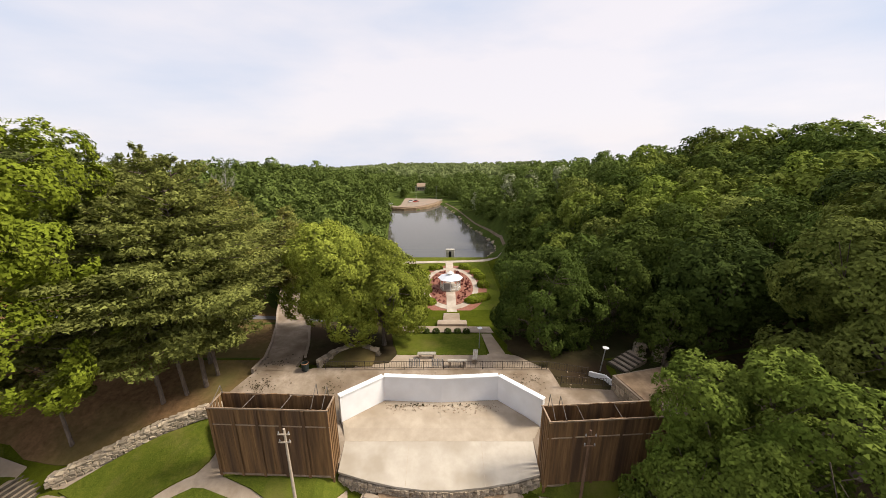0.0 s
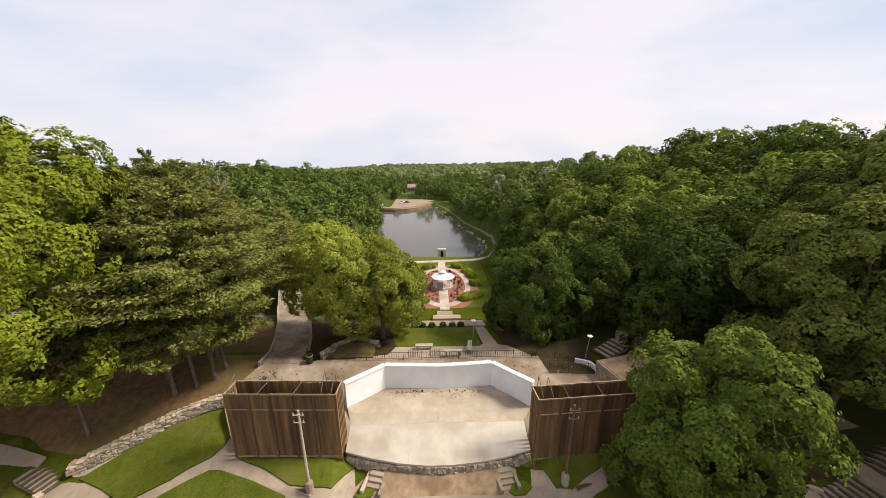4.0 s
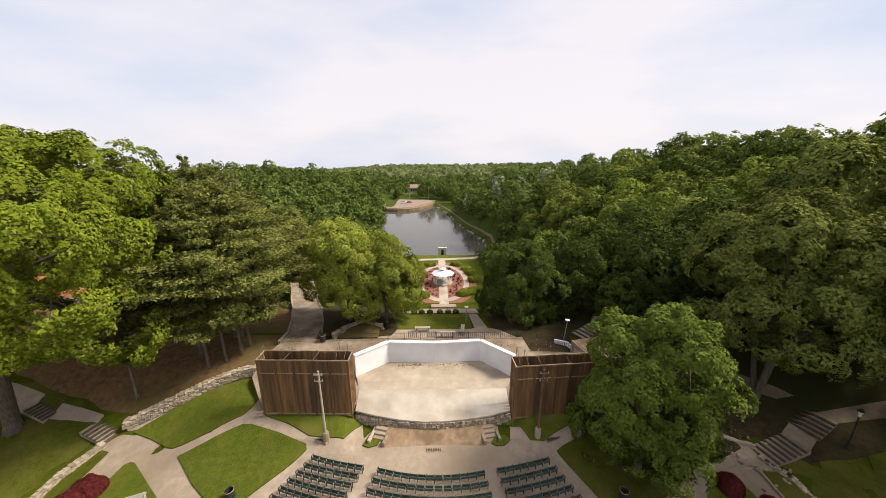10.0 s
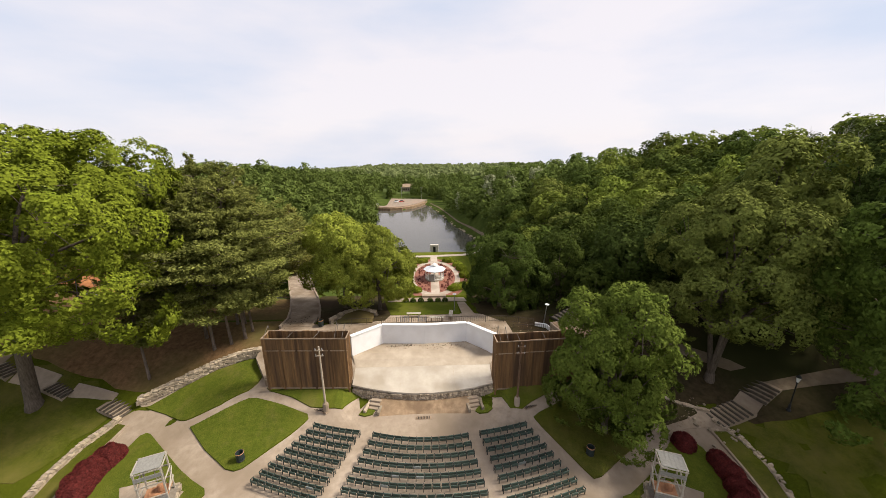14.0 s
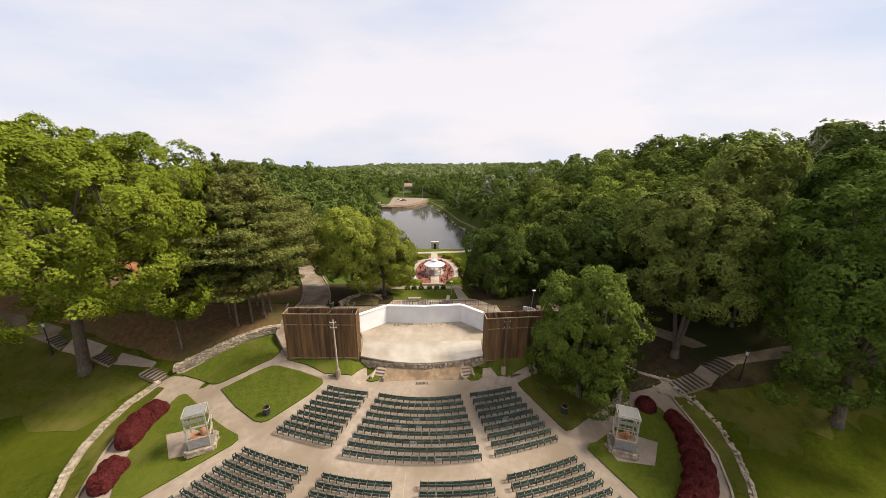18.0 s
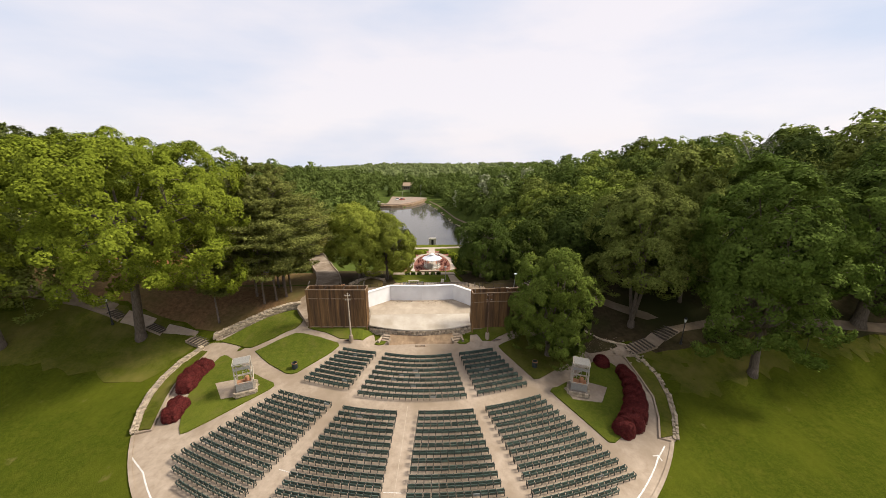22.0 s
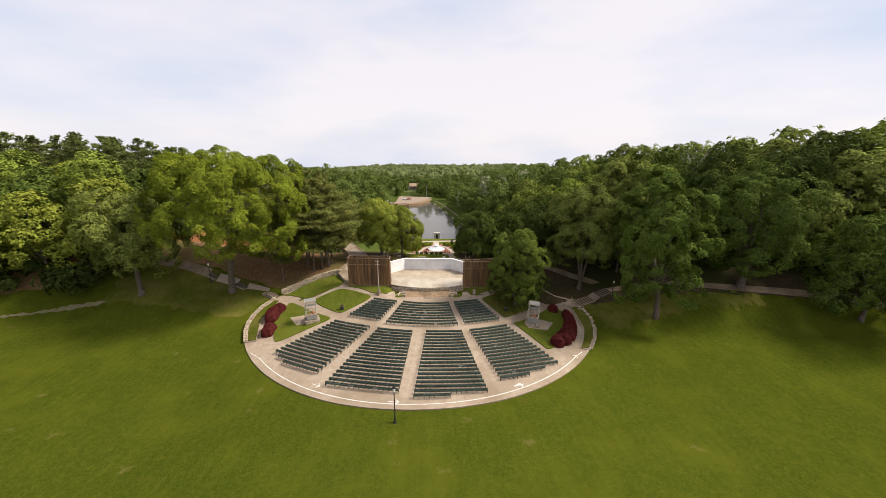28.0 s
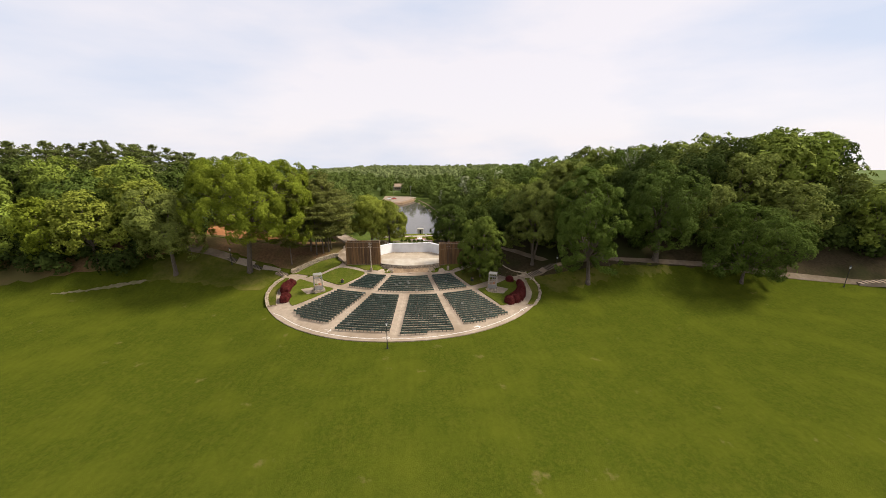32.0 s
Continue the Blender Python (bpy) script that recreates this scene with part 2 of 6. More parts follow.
M_PINEBARK = mat("pine_bark", (0.085, 0.062, 0.046), (0.20, 0.155, 0.12), 4.0, 0.95, 0.6, stretch=(3, 3, 0.5))


def leaf(name, c1, c2, isl=0.34, tr=0.15):
    return mat(name, c1, c2, 0.5, 0.85, 0.0, gloss=0.02, rand=0.22, island=isl, translucent=tr, c3=tuple(0.5 * (a + b) * 0.8 for a, b in zip(c1, c2)), big=0.12)


L_BRIGHT = leaf("bright_spring_leaves", (0.160, 0.204, 0.017), (0.268, 0.310, 0.034))
L_OLIVE = leaf("olive_green_leaves", (0.188, 0.222, 0.028), (0.300, 0.326, 0.052))
L_SAGE = leaf("dull_green_leaves", (0.122, 0.148, 0.030), (0.218, 0.242, 0.056))
L_MID = leaf("mid_green_leaves", (0.130, 0.175, 0.024), (0.220, 0.265, 0.046))
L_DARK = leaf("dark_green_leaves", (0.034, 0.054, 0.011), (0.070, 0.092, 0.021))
L_DEEP = leaf("deep_green_leaves", (0.046, 0.068, 0.011), (0.090, 0.114, 0.024))
L_TREE = leaf("fresh_green_leaves", (0.054, 0.084, 0.014), (0.104, 0.136, 0.029))
L_LONE = leaf("glossy_green_leaves", (0.066, 0.096, 0.014), (0.132, 0.162, 0.029))
L_EDGE = leaf("vivid_green_leaves", (0.068, 0.108, 0.016), (0.134, 0.176, 0.034))
L_FRESH = leaf("light_green_leaves", (0.120, 0.156, 0.024), (0.215, 0.248, 0.048))
L_PINE = leaf("pine_needles", (0.150, 0.164, 0.038), (0.258, 0.268, 0.074), 0.26, 0.28)
L_PINE3 = leaf("dark_pine_needles", (0.100, 0.124, 0.032), (0.180, 0.200, 0.060), 0.35, 0.35)
L_PINE2 = leaf("yellowing_pine_needles", (0.180, 0.178, 0.042), (0.300, 0.282, 0.074), 0.35, 0.28)
L_VALLEY = leaf("valley_wood_leaves", (0.088, 0.125, 0.026), (0.155, 0.192, 0.047), 0.25, 0.15)
# distance haze is mixed into this paler, greyer leaf colour
L_FAR = leaf("hazed_woodland_leaves", (0.175, 0.215, 0.080), (0.275, 0.310, 0.120), 0.25, 0.1)
L_PALE = leaf("pale_blossoming_leaves", (0.240, 0.270, 0.130), (0.420, 0.430, 0.270), 0.3, 0.2)
M_HEDGE = leaf("clipped_hedge_leaves", (0.130, 0.165, 0.014), (0.215, 0.245, 0.026), 0.35, 0.1)
M_WATER = bpy.data.materials.new("lake_water")
M_WATER.use_nodes = True
_b = M_WATER.node_tree.nodes["Principled BSDF"]
_b.inputs["Base Color"].default_value, _b.inputs["Roughness"].default_value, _b.inputs["IOR"].default_value = (0.085, 0.080, 0.066, 1), 0.08, 1.33
_n, _bp = M_WATER.node_tree.nodes.new("ShaderNodeTexNoise"), M_WATER.node_tree.nodes.new("ShaderNodeBump")
_n.inputs["Scale"].default_value, _n.inputs["Detail"].default_value = 0.8, 4
_bp.inputs["Strength"].default_value, _bp.inputs["Distance"].default_value = 0.12, 0.1
M_WATER.node_tree.links.new(_n.outputs["Fac"], _bp.inputs["Height"])
M_WATER.node_tree.links.new(_bp.outputs[0], _b.inputs["Normal"])

# ---- building helpers ----


def mesh_of(name, bm, material, smooth=False):
    me = bpy.data.meshes.new(name)
    bm.to_mesh(me)
    bm.free()
    me.materials.append(material)
    if smooth:
        me.polygons.foreach_set("use_smooth", [True] * len(me.polygons))
    return me


def part(name, bm, material, parent, label="", smooth=False):
    ob = new(name, mesh_of(name, bm, material, smooth) if isinstance(bm, bmesh.types.BMesh) else bm)
    ob.parent = parent
    return tagged(ob, label) if label else ob


def thing(name, m, label, category, group="", kind=""):
    ob = new(name)
    ob.matrix_world = m
    return tagged(ob, label, category, group, kind)


def solo(name, bm, material, label, category, group="", kind="", m=None, smooth=False):
    ob = new(name, mesh_of(name, bm, material, smooth))
    if m:
        ob.matrix_world = m
    return tagged(ob, label, category, group, kind)


def box(bm, x0, x1, y0, y1, z0, z1, m=None, bevel=0.0):
    vs = [bm.verts.new(v) for v in ((x0, y0, z0), (x1, y0, z0), (x1, y1, z0), (x0, y1, z0), (x0, y0, z1), (x1, y0, z1), (x1, y1, z1), (x0, y1, z1))]
    fs = [bm.faces.new([vs[i] for i in q]) for q in ((3, 2, 1, 0), (4, 5, 6, 7), (0, 1, 5, 4), (1, 2, 6, 5), (2, 3, 7, 6), (3, 0, 4, 7))]
    if bevel:
        es = list({e for f in fs for e in f.edges})
        r = bmesh.ops.bevel(bm, geom=es, offset=bevel, segments=1, affect="EDGES")
        vs = list({v for v in vs if v.is_valid} | {v for f in r["faces"] for v in f.verts})
    if m:
        for v in vs:
            v.co = m @ v.co
    return bm


def bar(bm, a, b, r0, r1=None, sides=8, caps=True):
    a, b = Vector(a), Vector(b)
    r1 = r0 if r1 is None else r1
    d = (b - a)
    q = d.to_track_quat("Z", "Y")
    ra, rb = [], []
    for i in range(sides):
        u = Vector((math.cos(2 * math.pi * i / sides), math.sin(2 * math.pi * i / sides), 0))
        ra.append(bm.verts.new(a + q @ (u * r0)))
        rb.append(bm.verts.new(b + q @ (u * r1)))
    for i in range(sides):
        j = (i + 1) % sides
        bm.faces.new((ra[i], ra[j], rb[j], rb[i]))
    if caps:
        bm.faces.new(ra[::-1])
        bm.faces.new(rb)
    return bm


def lathe(bm, profile, sides=12, at=(0, 0, 0), caps=True):
    """Surface of revolution from (radius, height) pairs."""
    rings = []
    for r, z in profile:
        rings.append([bm.verts.new((at[0] + r * math.cos(2 * math.pi * i / sides), at[1] + r * math.sin(2 * math.pi * i / sides), at[2] + z)) for i in range(sides)])
    for a, b in zip(rings, rings[1:]):
        for i in range(sides):
            j = (i + 1) % sides
            bm.faces.new((a[i], a[j], b[j], b[i]))
    if caps:
        bm.faces.new(rings[0][::-1])
        bm.faces.new(rings[-1])
    return bm


def sm(a, b, v):
    u = min(1.0, max(0.0, (v - a) / (b - a)))
    return u * u * (3 - 2 * u)


# ---- the lie of the land ----
BASE_Y = (-400, -60, -8, 5, 13, 17, 22, 27, 35, 62, 70, 112, 118, 400)
BASE_Z = (-22.3, -22.3, -22.2, -21.3, -20.45, -19.95, -18.2, -17.6, -18.6, -33, -35, -35, -36.6, -37)
WATER_Z = -38.5
LAKE_RY, LAKE_RX = (117, 130, 143, 156, 172, 199, 222, 248, 260), (14, 21.4, 21.6, 18.6, 14.0, 9.8, 5.2, -1.5, -3)
SHORE = [(-38, 228), (-34, 226), (-30, 222), (-24, 221), (-17, 223), (-11, 228), (-5, 239), (-1, 250)]
LAKE_LY, LAKE_LX = (117, 125, 143, 164, 218, 245, 256), (-30, -27, -24, -27, -34, -37, -30)


def lake_distance(x, y):
    return max(np.interp(y, LAKE_LY, LAKE_LX) - x, x - np.interp(y, LAKE_RY, LAKE_RX), 117 - y, y - np.interp(x, [p[0] for p in SHORE], [p[1] for p in SHORE]))


def ground_z(x, y):
    z = float(np.interp(y, BASE_Y, BASE_Z))
    z -= 0.0022 * min(abs(x), 26) ** 2 * (1 - sm(14, 24, y))
    z += 1.0 * sm(13, 16.5, y) * sm(5.5, 7.5, abs(x)) * (1 - sm(16, 22, abs(x))) * (1 - sm(17, 21, y))
    if x < -26:
        z += min(4, 0.14 * (-26 - x)) * sm(8, 18, y)
    if x > 22:
        z += min(3.5, 0.2 * (x - 22)) * sm(5, 15, y)
    if y > 27:
        side = sm(14, 42, abs(x)) * sm(27, 40, y) * (1 - sm(190, 232, y))
        z += (-19.5 - z) * side * (0.95 if x > 0 else 0.80)
    if y > 105:
        d = lake_distance(x, y)
        if d < 8:
            z = min(z, -37.6 + (z + 37.6) * max(0.0, d / 8)) if d > 0 else -37.6 + max(-5, 1.2 * d)
    if y > 400:
        z = -37 - 0.045 * max(0, -120 - x) * sm(480, 800, y) - 7.0 * sm(420, 760, y) + sm(420, 700, y) * (2.6 * math.sin(x * 0.007 + 0.3) + 1.6 * math.sin(x * 0.021 + y * 0.012)) - 0.055 * max(0, y - 820)
    if y < 400:
        z += 2.5 * sm(48, 62, x) * sm(14, 26, y) * (1 - sm(42, 58, y))
        z += min(8.0, 0.19 * max(0, x - 42)) * sm(13, 42, y) * (1 - sm(120, 260, y))
        z += min(6.0, 0.17 * max(0, -40 - x)) * sm(24, 44, y) * (1 - sm(120, 260, y))
    return z


def ragged(poly, amp=0.4, step=0.8, seed=1):
    """The outline with short uneven bays, as grass meets soil."""
    rnd, out = random.Random(seed), []
    for (x0, y0), (x1, y1) in zip(poly, poly[1:] + poly[:1]):
        d = math.hypot(x1 - x0, y1 - y0)
        n = max(1, int(d / step))
        for i in range(n):
            u, w = i / n, rnd.uniform(-amp, amp) if i else 0.0
            out.append((x0 + (x1 - x0) * u - (y1 - y0) / d * w, y0 + (y1 - y0) * u + (x1 - x0) / d * w))
    return out


def drape(name, poly, dz, material, thick=0.12, step=1.0, zf=None, parent=None, label="", category="", kind="structure", hole=None):
    """A slab that lies on the land, cut into a grid so that it follows it."""
    zf = zf or ground_z
    bm = bmesh.new()
    bm.faces.new([bm.verts.new((x, y, 0)) for x, y in poly])
    xs, ys = [p[0] for p in poly], [p[1] for p in poly]
    for axis, lo, hi in ((0, min(xs), max(xs)), (1, min(ys), max(ys))):
        k = math.floor(lo / step) * step + step
        while k < hi:
            co, no = [0, 0, 0], [0, 0, 0]
            co[axis], no[axis] = k, 1
            bmesh.ops.bisect_plane(bm, geom=bm.verts[:] + bm.edges[:] + bm.faces[:], dist=1e-5, plane_co=co, plane_no=no)
            k += step
    bmesh.ops.triangulate(bm, faces=[f for f in bm.faces if len(f.verts) > 4])
    bmesh.ops.recalc_face_normals(bm, faces=bm.faces[:])
    if bm.faces and sum(f.normal.z for f in bm.faces) < 0:
        bmesh.ops.reverse_faces(bm, faces=bm.faces[:])
    for v in bm.verts:
        v.co.z = zf(v.co.x, v.co.y) + dz
    rim = [e for e in bm.edges if e.is_boundary]
    r = bmesh.ops.extrude_edge_only(bm, edges=rim)
    for v in r["geom"]:
        if isinstance(v, bmesh.types.BMVert):
            v.co.z -= thick
    if parent:
        return part(name, bm, material, parent, label)
    return solo(name, bm, material, label, category, kind=kind)


def arc(cx, cy, r, a0, a1, n):
    """Points on an arc; 0 degrees points to -y, positive towards +x."""
    return [(cx + r * math.sin(radians(a0 + (a1 - a0) * i / n)), cy - r * math.cos(radians(a0 + (a1 - a0) * i / n))) for i in range(n + 1)]


def ribbon(path, w):
    """Outline of a band of width w along a polyline."""
    left, right = [], []
    for i, (x, y) in enumerate(path):
        x0, y0 = path[max(0, i - 1)]
        x1, y1 = path[min(len(path) - 1, i + 1)]
        d = math.hypot(x1 - x0, y1 - y0)
        nx, ny = -(y1 - y0) / d * w / 2, (x1 - x0) / d * w / 2
        left.append((x + nx, y + ny))
        right.append((x - nx, y - ny))
    return left + right[::-1]

# ---- ground ----


def build_ground():
    xs = sorted(set([-1800, -1200, -800, -560] + list(range(-400, -80, 20)) + list(np.arange(-80, 80.1, 2.0)) + list(range(100, 401, 20)) + [560, 800, 1200, 1800]))
    ys = sorted(set([-500, -300, -200, -140] + list(range(-100, -20, 8)) + list(np.arange(-20, 60, 1.5)) + list(np.arange(60, 280, 4.0)) + list(range(300, 900, 25)) + [1000, 1200, 1600, 2400]))
    vs = [(x, y, ground_z(x, y) - (0.13 if math.hypot(x + 0.85, y - 19.05) < 26.4 and y < 14.5 and abs(x) < 23 else 0.0)) for y in ys for x in xs]
    nx = len(xs)
    fs, ms = [], []
    for j in range(len(ys) - 1):
        for i in range(nx - 1):
            fs.append((j * nx + i, j * nx + i + 1, (j + 1) * nx + i + 1, (j + 1) * nx + i))
            x, y = (xs[i] + xs[i + 1]) / 2, (ys[j] + ys[j + 1]) / 2
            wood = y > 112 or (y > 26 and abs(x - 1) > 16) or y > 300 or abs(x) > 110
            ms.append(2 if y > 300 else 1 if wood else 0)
    me = bpy.data.meshes.new("ground")
    me.from_pydata(vs, [], fs)
    me.materials.append(M_GRASS)
    me.materials.append(M_WOODLAND)
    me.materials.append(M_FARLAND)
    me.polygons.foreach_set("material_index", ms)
    me.polygons.foreach_set("use_smooth", [True] * len(fs))
    tagged(new("ground", me), "mown green lawn and wooded land around the amphitheatre", "ground", kind="structure")


build_ground()

# leaf-strewn soil under the trees
FLOOR_L = [(-15.5, 22.5), (-19, 21), (-23.5, 18.7), (-26.5, 18.4), (-31, 19.2), (-35, 20.2), (-41, 21.2), (-47, 20.6), (-52, 17.4), (-58, 15.2), (-66, 13.8), (-80, 12), (-100, 12), (-100, 40), (-80, 60), (-40, 60), (-23.6, 48), (-17.2, 34), (-15.6, 29), (-15.4, 25)]
drape("forest_floor_left", ragged(FLOOR_L, 0.5, 1.2, 2), 0.05, M_FOREST, 0.3, 2.0, label="leaf-strewn bare soil under the pines", category="ground")
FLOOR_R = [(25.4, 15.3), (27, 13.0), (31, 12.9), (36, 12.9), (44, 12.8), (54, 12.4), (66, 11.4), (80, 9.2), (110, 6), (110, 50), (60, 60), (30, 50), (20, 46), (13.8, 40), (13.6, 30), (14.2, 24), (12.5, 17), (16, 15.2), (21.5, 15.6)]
drape("forest_floor_right", ragged(FLOOR_R, 0.4, 1.2, 3), 0.05, M_LITTER, 0.3, 2.0, label="bare soil darkened for the shade under dense trees", category="ground")
drape("worn_lawn_patch", ragged([(-66, 10.3), (-61, 10.6), (-57, 11.2), (-54.5, 11.5), (-52, 12.2), (-50, 12.9), (-52.6, 12.7), (-54.8, 12.2), (-57.5, 11.7), (-61, 11.0)], 0.22, 0.5, 6), 0.075, M_WORNSOIL, 0.1, 1.5, label="worn bare soil at the lawn's edge", category="ground")

# a dark sheet that draws the round tree's shade on the ground
drape("shaded_ground_yard", ragged([(6.3, 27.2), (8.6, 25.1), (8.9, 22.7), (13.8, 22.3), (13.7, 32), (13.4, 40), (6.2, 40), (5.6, 33.8)], 0.3, 0.9, 9), 0.07, M_DIM, 0.3, 1.5, label="dark patch drawn for the shade below the round tree", category="ground")
drape("shaded_ground_right", ragged([(25.0, 14.0), (26.3, 12.0), (26.3, 9.4), (27.2, 7.6), (29.5, 7.6), (33, 8.4), (37, 9.2), (44, 10.4), (54, 10.9), (54, 12.3), (44, 12.7), (36, 12.8), (31, 12.8), (27, 12.9)], 0.9, 0.5, 4), 0.04, M_WORN, 0.3, 2.0, label="patchy shaded grass and brown soil beside the stone edging", category="ground")
drape("worn_ground_left", ragged([(-26.8, 16.8), (-28.2, 14.2), (-28.5, 11.9), (-30.5, 11.0), (-34, 11.6), (-39, 12.6), (-45, 12.6), (-51, 13.0), (-51, 17.0), (-46, 20.2), (-41, 20.8), (-35, 19.8), (-31, 18.8), (-27.6, 18.0)], 0.6, 0.9, 5), 0.04, M_WORN, 0.3, 2.0, label="patchy worn grass round the oak's foot", category="ground")

# water
bm = bmesh.new()
bm.faces.new([bm.verts.new(v) for v in ((-60, 114, WATER_Z), (50, 114, WATER_Z), (50, 274, WATER_Z), (-60, 274, WATER_Z))])
solo("water", bm, M_WATER, "calm dark lake water reflecting the sky", "lake", kind="structure")
shore_in = [(x - 0.9, y + 1.3) for x, y in SHORE]
drape("shore_bank", ribbon(shore_in, 3.4), 0.75, M_DIRT, 2.0, 3, zf=lambda x, y: -37.6, label="bare reddish bank at the lake's far end", category="ground")
drape("lakeside_beach", [(x - 1.8, y + 2.4) for x, y in SHORE] + [(0, 258), (-8, 263), (-22, 264), (-34, 268), (-50, 268), (-52, 250), (-44, 234)], 1.15, M_SHORE, 1.6, 4, zf=lambda x, y: -37.6, label="tan paved ground at the lake's far end", category="pavement")

# ---- amphitheatre floor ----
RING_C, RING_R = (-0.85, 19.05), 28.2
outline = arc(*RING_C, RING_R, -58.5, 53, 44)
outline += [(22.1, 2.1), (23.8, 4.8), (24.9, 7.2), (25.3, 9.8), (24.9, 12.2), (24.3, 14.2), (22.4, 15.7), (18.6, 18.0), (15.0, 16.5), (12.8, 16.8), (6.3, 17.2), (3.6, 16.2), (-3.9, 16.2), (-6.3, 17.2), (-14.0, 17.9), (-14.4, 19.6), (-15.4, 20.8), (-24.6, 17.4), (-25.9, 16.3), (-26.8, 13.7), (-27.1, 11.2), (-26.9, 9.1), (-26.2, 7.0), (-25.0, 4.5)]
drape("pavement", outline, 0.06, M_CONC, 0.4, 0.5, label="weathered tan concrete floor of the amphitheatre", category="pavement")
drape("kerb_ring", ribbon(arc(*RING_C, RING_R + 0.08, -58.8, 53.4, 48), 0.28), 0.13, M_CONC, 0.4, 1.0, label="low concrete kerb round the seating floor", category="kerb")
drape("painted_line", ribbon([(-24.0, 2.6), (-23.1, 1.9)] + arc(-0.85, 18.9, 27.45, -48, 47, 44) + [(20.6, 1.4)], 0.10), 0.072, M_LINE, 0.02, 1.0, label="worn white painted line along the floor's rim", category="marking")
for i, (ax, ay, turn) in enumerate(((-12.3, -5.15, 66), (-3.3, -8.1, 84), (10.5, -5.6, 104), (19.1, 0.1, 138))):
    s, c = math.sin(radians(turn)), math.cos(radians(turn))
    rotp = lambda u, v: (ax + u * s + v * c, ay - u * c + v * s)
    shp = [(-0.62, -0.035), (0.38, -0.035), (0.10, -0.30), (0.16, -0.35), (0.55, 0.0), (0.16, 0.35), (0.10, 0.30), (0.38, 0.035), (-0.62, 0.035)]
    drape("painted_arrow", [rotp(u, v) for u, v in shp], 0.074, M_LINE, 0.02, 3.0, label="worn white painted direction arrow", category="marking")
drape("joint_line", ribbon([(-1.2, 5.4), (-1.4, 2), (-1.7, -2.5), (-2.1, -7.5)], 0.035), 0.068, M_JOINT, 0.02, 1.0, label="pale construction joint along the aisle", category="joint")
drape("joint_line", ribbon([(-10.6, -0.2), (-8.7, -0.8)], 0.04), 0.068, M_LINE, 0.02, 1.0, label="pale construction joint across the aisle", category="joint")
drape("joint_line", ribbon([(-2.5, -2.4), (-1.2, -2.5)], 0.04), 0.068, M_LINE, 0.02, 1.0, label="pale construction joint across the aisle", category="joint")

LAWNS = {
    "lawn_by_stone_wall": [(-24.3, 16.9), (-22.1, 16.1), (-20.4, 15.25), (-19.8, 15.1), (-19.2, 15.2), (-17.2, 15.75), (-15.3, 16.8), (-14.8, 17.5), (-14.7, 18.3), (-15.2, 19.7), (-15.6, 20.7), (-17.2, 20.5), (-19.6, 19.6), (-21.9, 18.4)],
    "lawn_diamond_left": [(-19.0, 14.4), (-16.9, 15.2), (-14.9, 16.0), (-14.2, 15.95), (-11.9, 15.3), (-9.6, 14.5), (-9.45, 14.2), (-11.2, 12.4), (-13.0, 10.55), (-13.5, 10.4), (-14.2, 10.6), (-16.6, 12.3)],
    "lawn_by_left_tower": [(-22.9, 14.25), (-22.5, 14.45), (-22.1, 14.3), (-17.5, 10.85), (-16.1, 9.95), (-14.9, 9.3), (-14.65, 8.9), (-14.95, 8.4), (-17.7, 6.1), (-20.2, 4.1), (-20.7, 3.95), (-21.2, 4.6), (-22.3, 6.8), (-23.1, 9.2), (-23.4, 11.6)],
    "lawn_below_left_fence": [(-13.75, 16.9), (-13.5, 17.3), (-13.4, 17.6), (-6.3, 17.3), (-6.3, 16.7), (-5.2, 16.7), (-5.9, 16.2), (-6.9, 14.8), (-8.2, 14.85), (-9.5, 15.0), (-11.3, 15.85), (-13.4, 16.6)],
    "lawn_strip_left": [(-25.9, 15.7), (-26.7, 13.6), (-26.9, 11.3), (-26.7, 9.1), (-26.1, 7.1), (-25.2, 4.9), (-23.8, 4.9), (-24.3, 6.2), (-25.1, 8.6), (-25.5, 10.4), (-25.4, 12.6), (-24.9, 15.4)],
    "lawn_diamond_right": [(8.8, 13.8), (9.4, 14.15), (12.4, 15.3), (14.6, 14.4), (17.1, 13.2), (17.45, 12.65), (17.0, 11.9), (14.6, 10.5), (12.2, 8.95), (11.6, 8.8), (11.2, 9.4)],
    "lawn_below_right_fence": [(5.9, 17.2), (12.6, 17.1), (12.4, 16.4), (8.9, 14.9), (8.0, 14.4), (7.0, 14.5), (6.5, 15.6), (5.2, 16.2)],
    "lawn_upper_right": [(16.9, 14.6), (19.4, 13.3), (20.0, 13.4), (23.3, 14.5), (23.3, 15.2), (21.5, 16.2), (18.6, 17.9), (15.2, 16.4)],
    "lawn_by_right_tower": [(12.7, 7.2), (13.0, 7.6), (13.6, 7.75), (15.5, 8.9), (17.9, 10.75), (19.0, 11.75), (20.9, 12.05), (21.4, 11.4), (21.5, 9.6), (20.9, 6.6), (18.2, 2.8), (16.3, 1.5), (15.8, 1.55), (14.2, 4.6)],
    "lawn_strip_right": [(23.4, 12.7), (24.3, 12.6), (25.0, 11.2), (25.1, 9.6), (24.6, 7.2), (23.5, 4.7), (22.1, 2.5), (20.8, 2.2), (22.1, 4.4), (23.2, 6.9), (23.35, 9.4)],
    "lawn_islet_left": [(-5.5, 14.55), (-5.2, 15.1), (-4.6, 15.3), (-4.2, 14.9), (-4.4, 14.5), (-5.0, 14.35)],
    "lawn_islet_right": [(4.1, 14.55), (4.5, 15.1), (5.2, 15.2), (5.6, 14.8), (5.1, 14.35), (4.4, 14.3)],
}
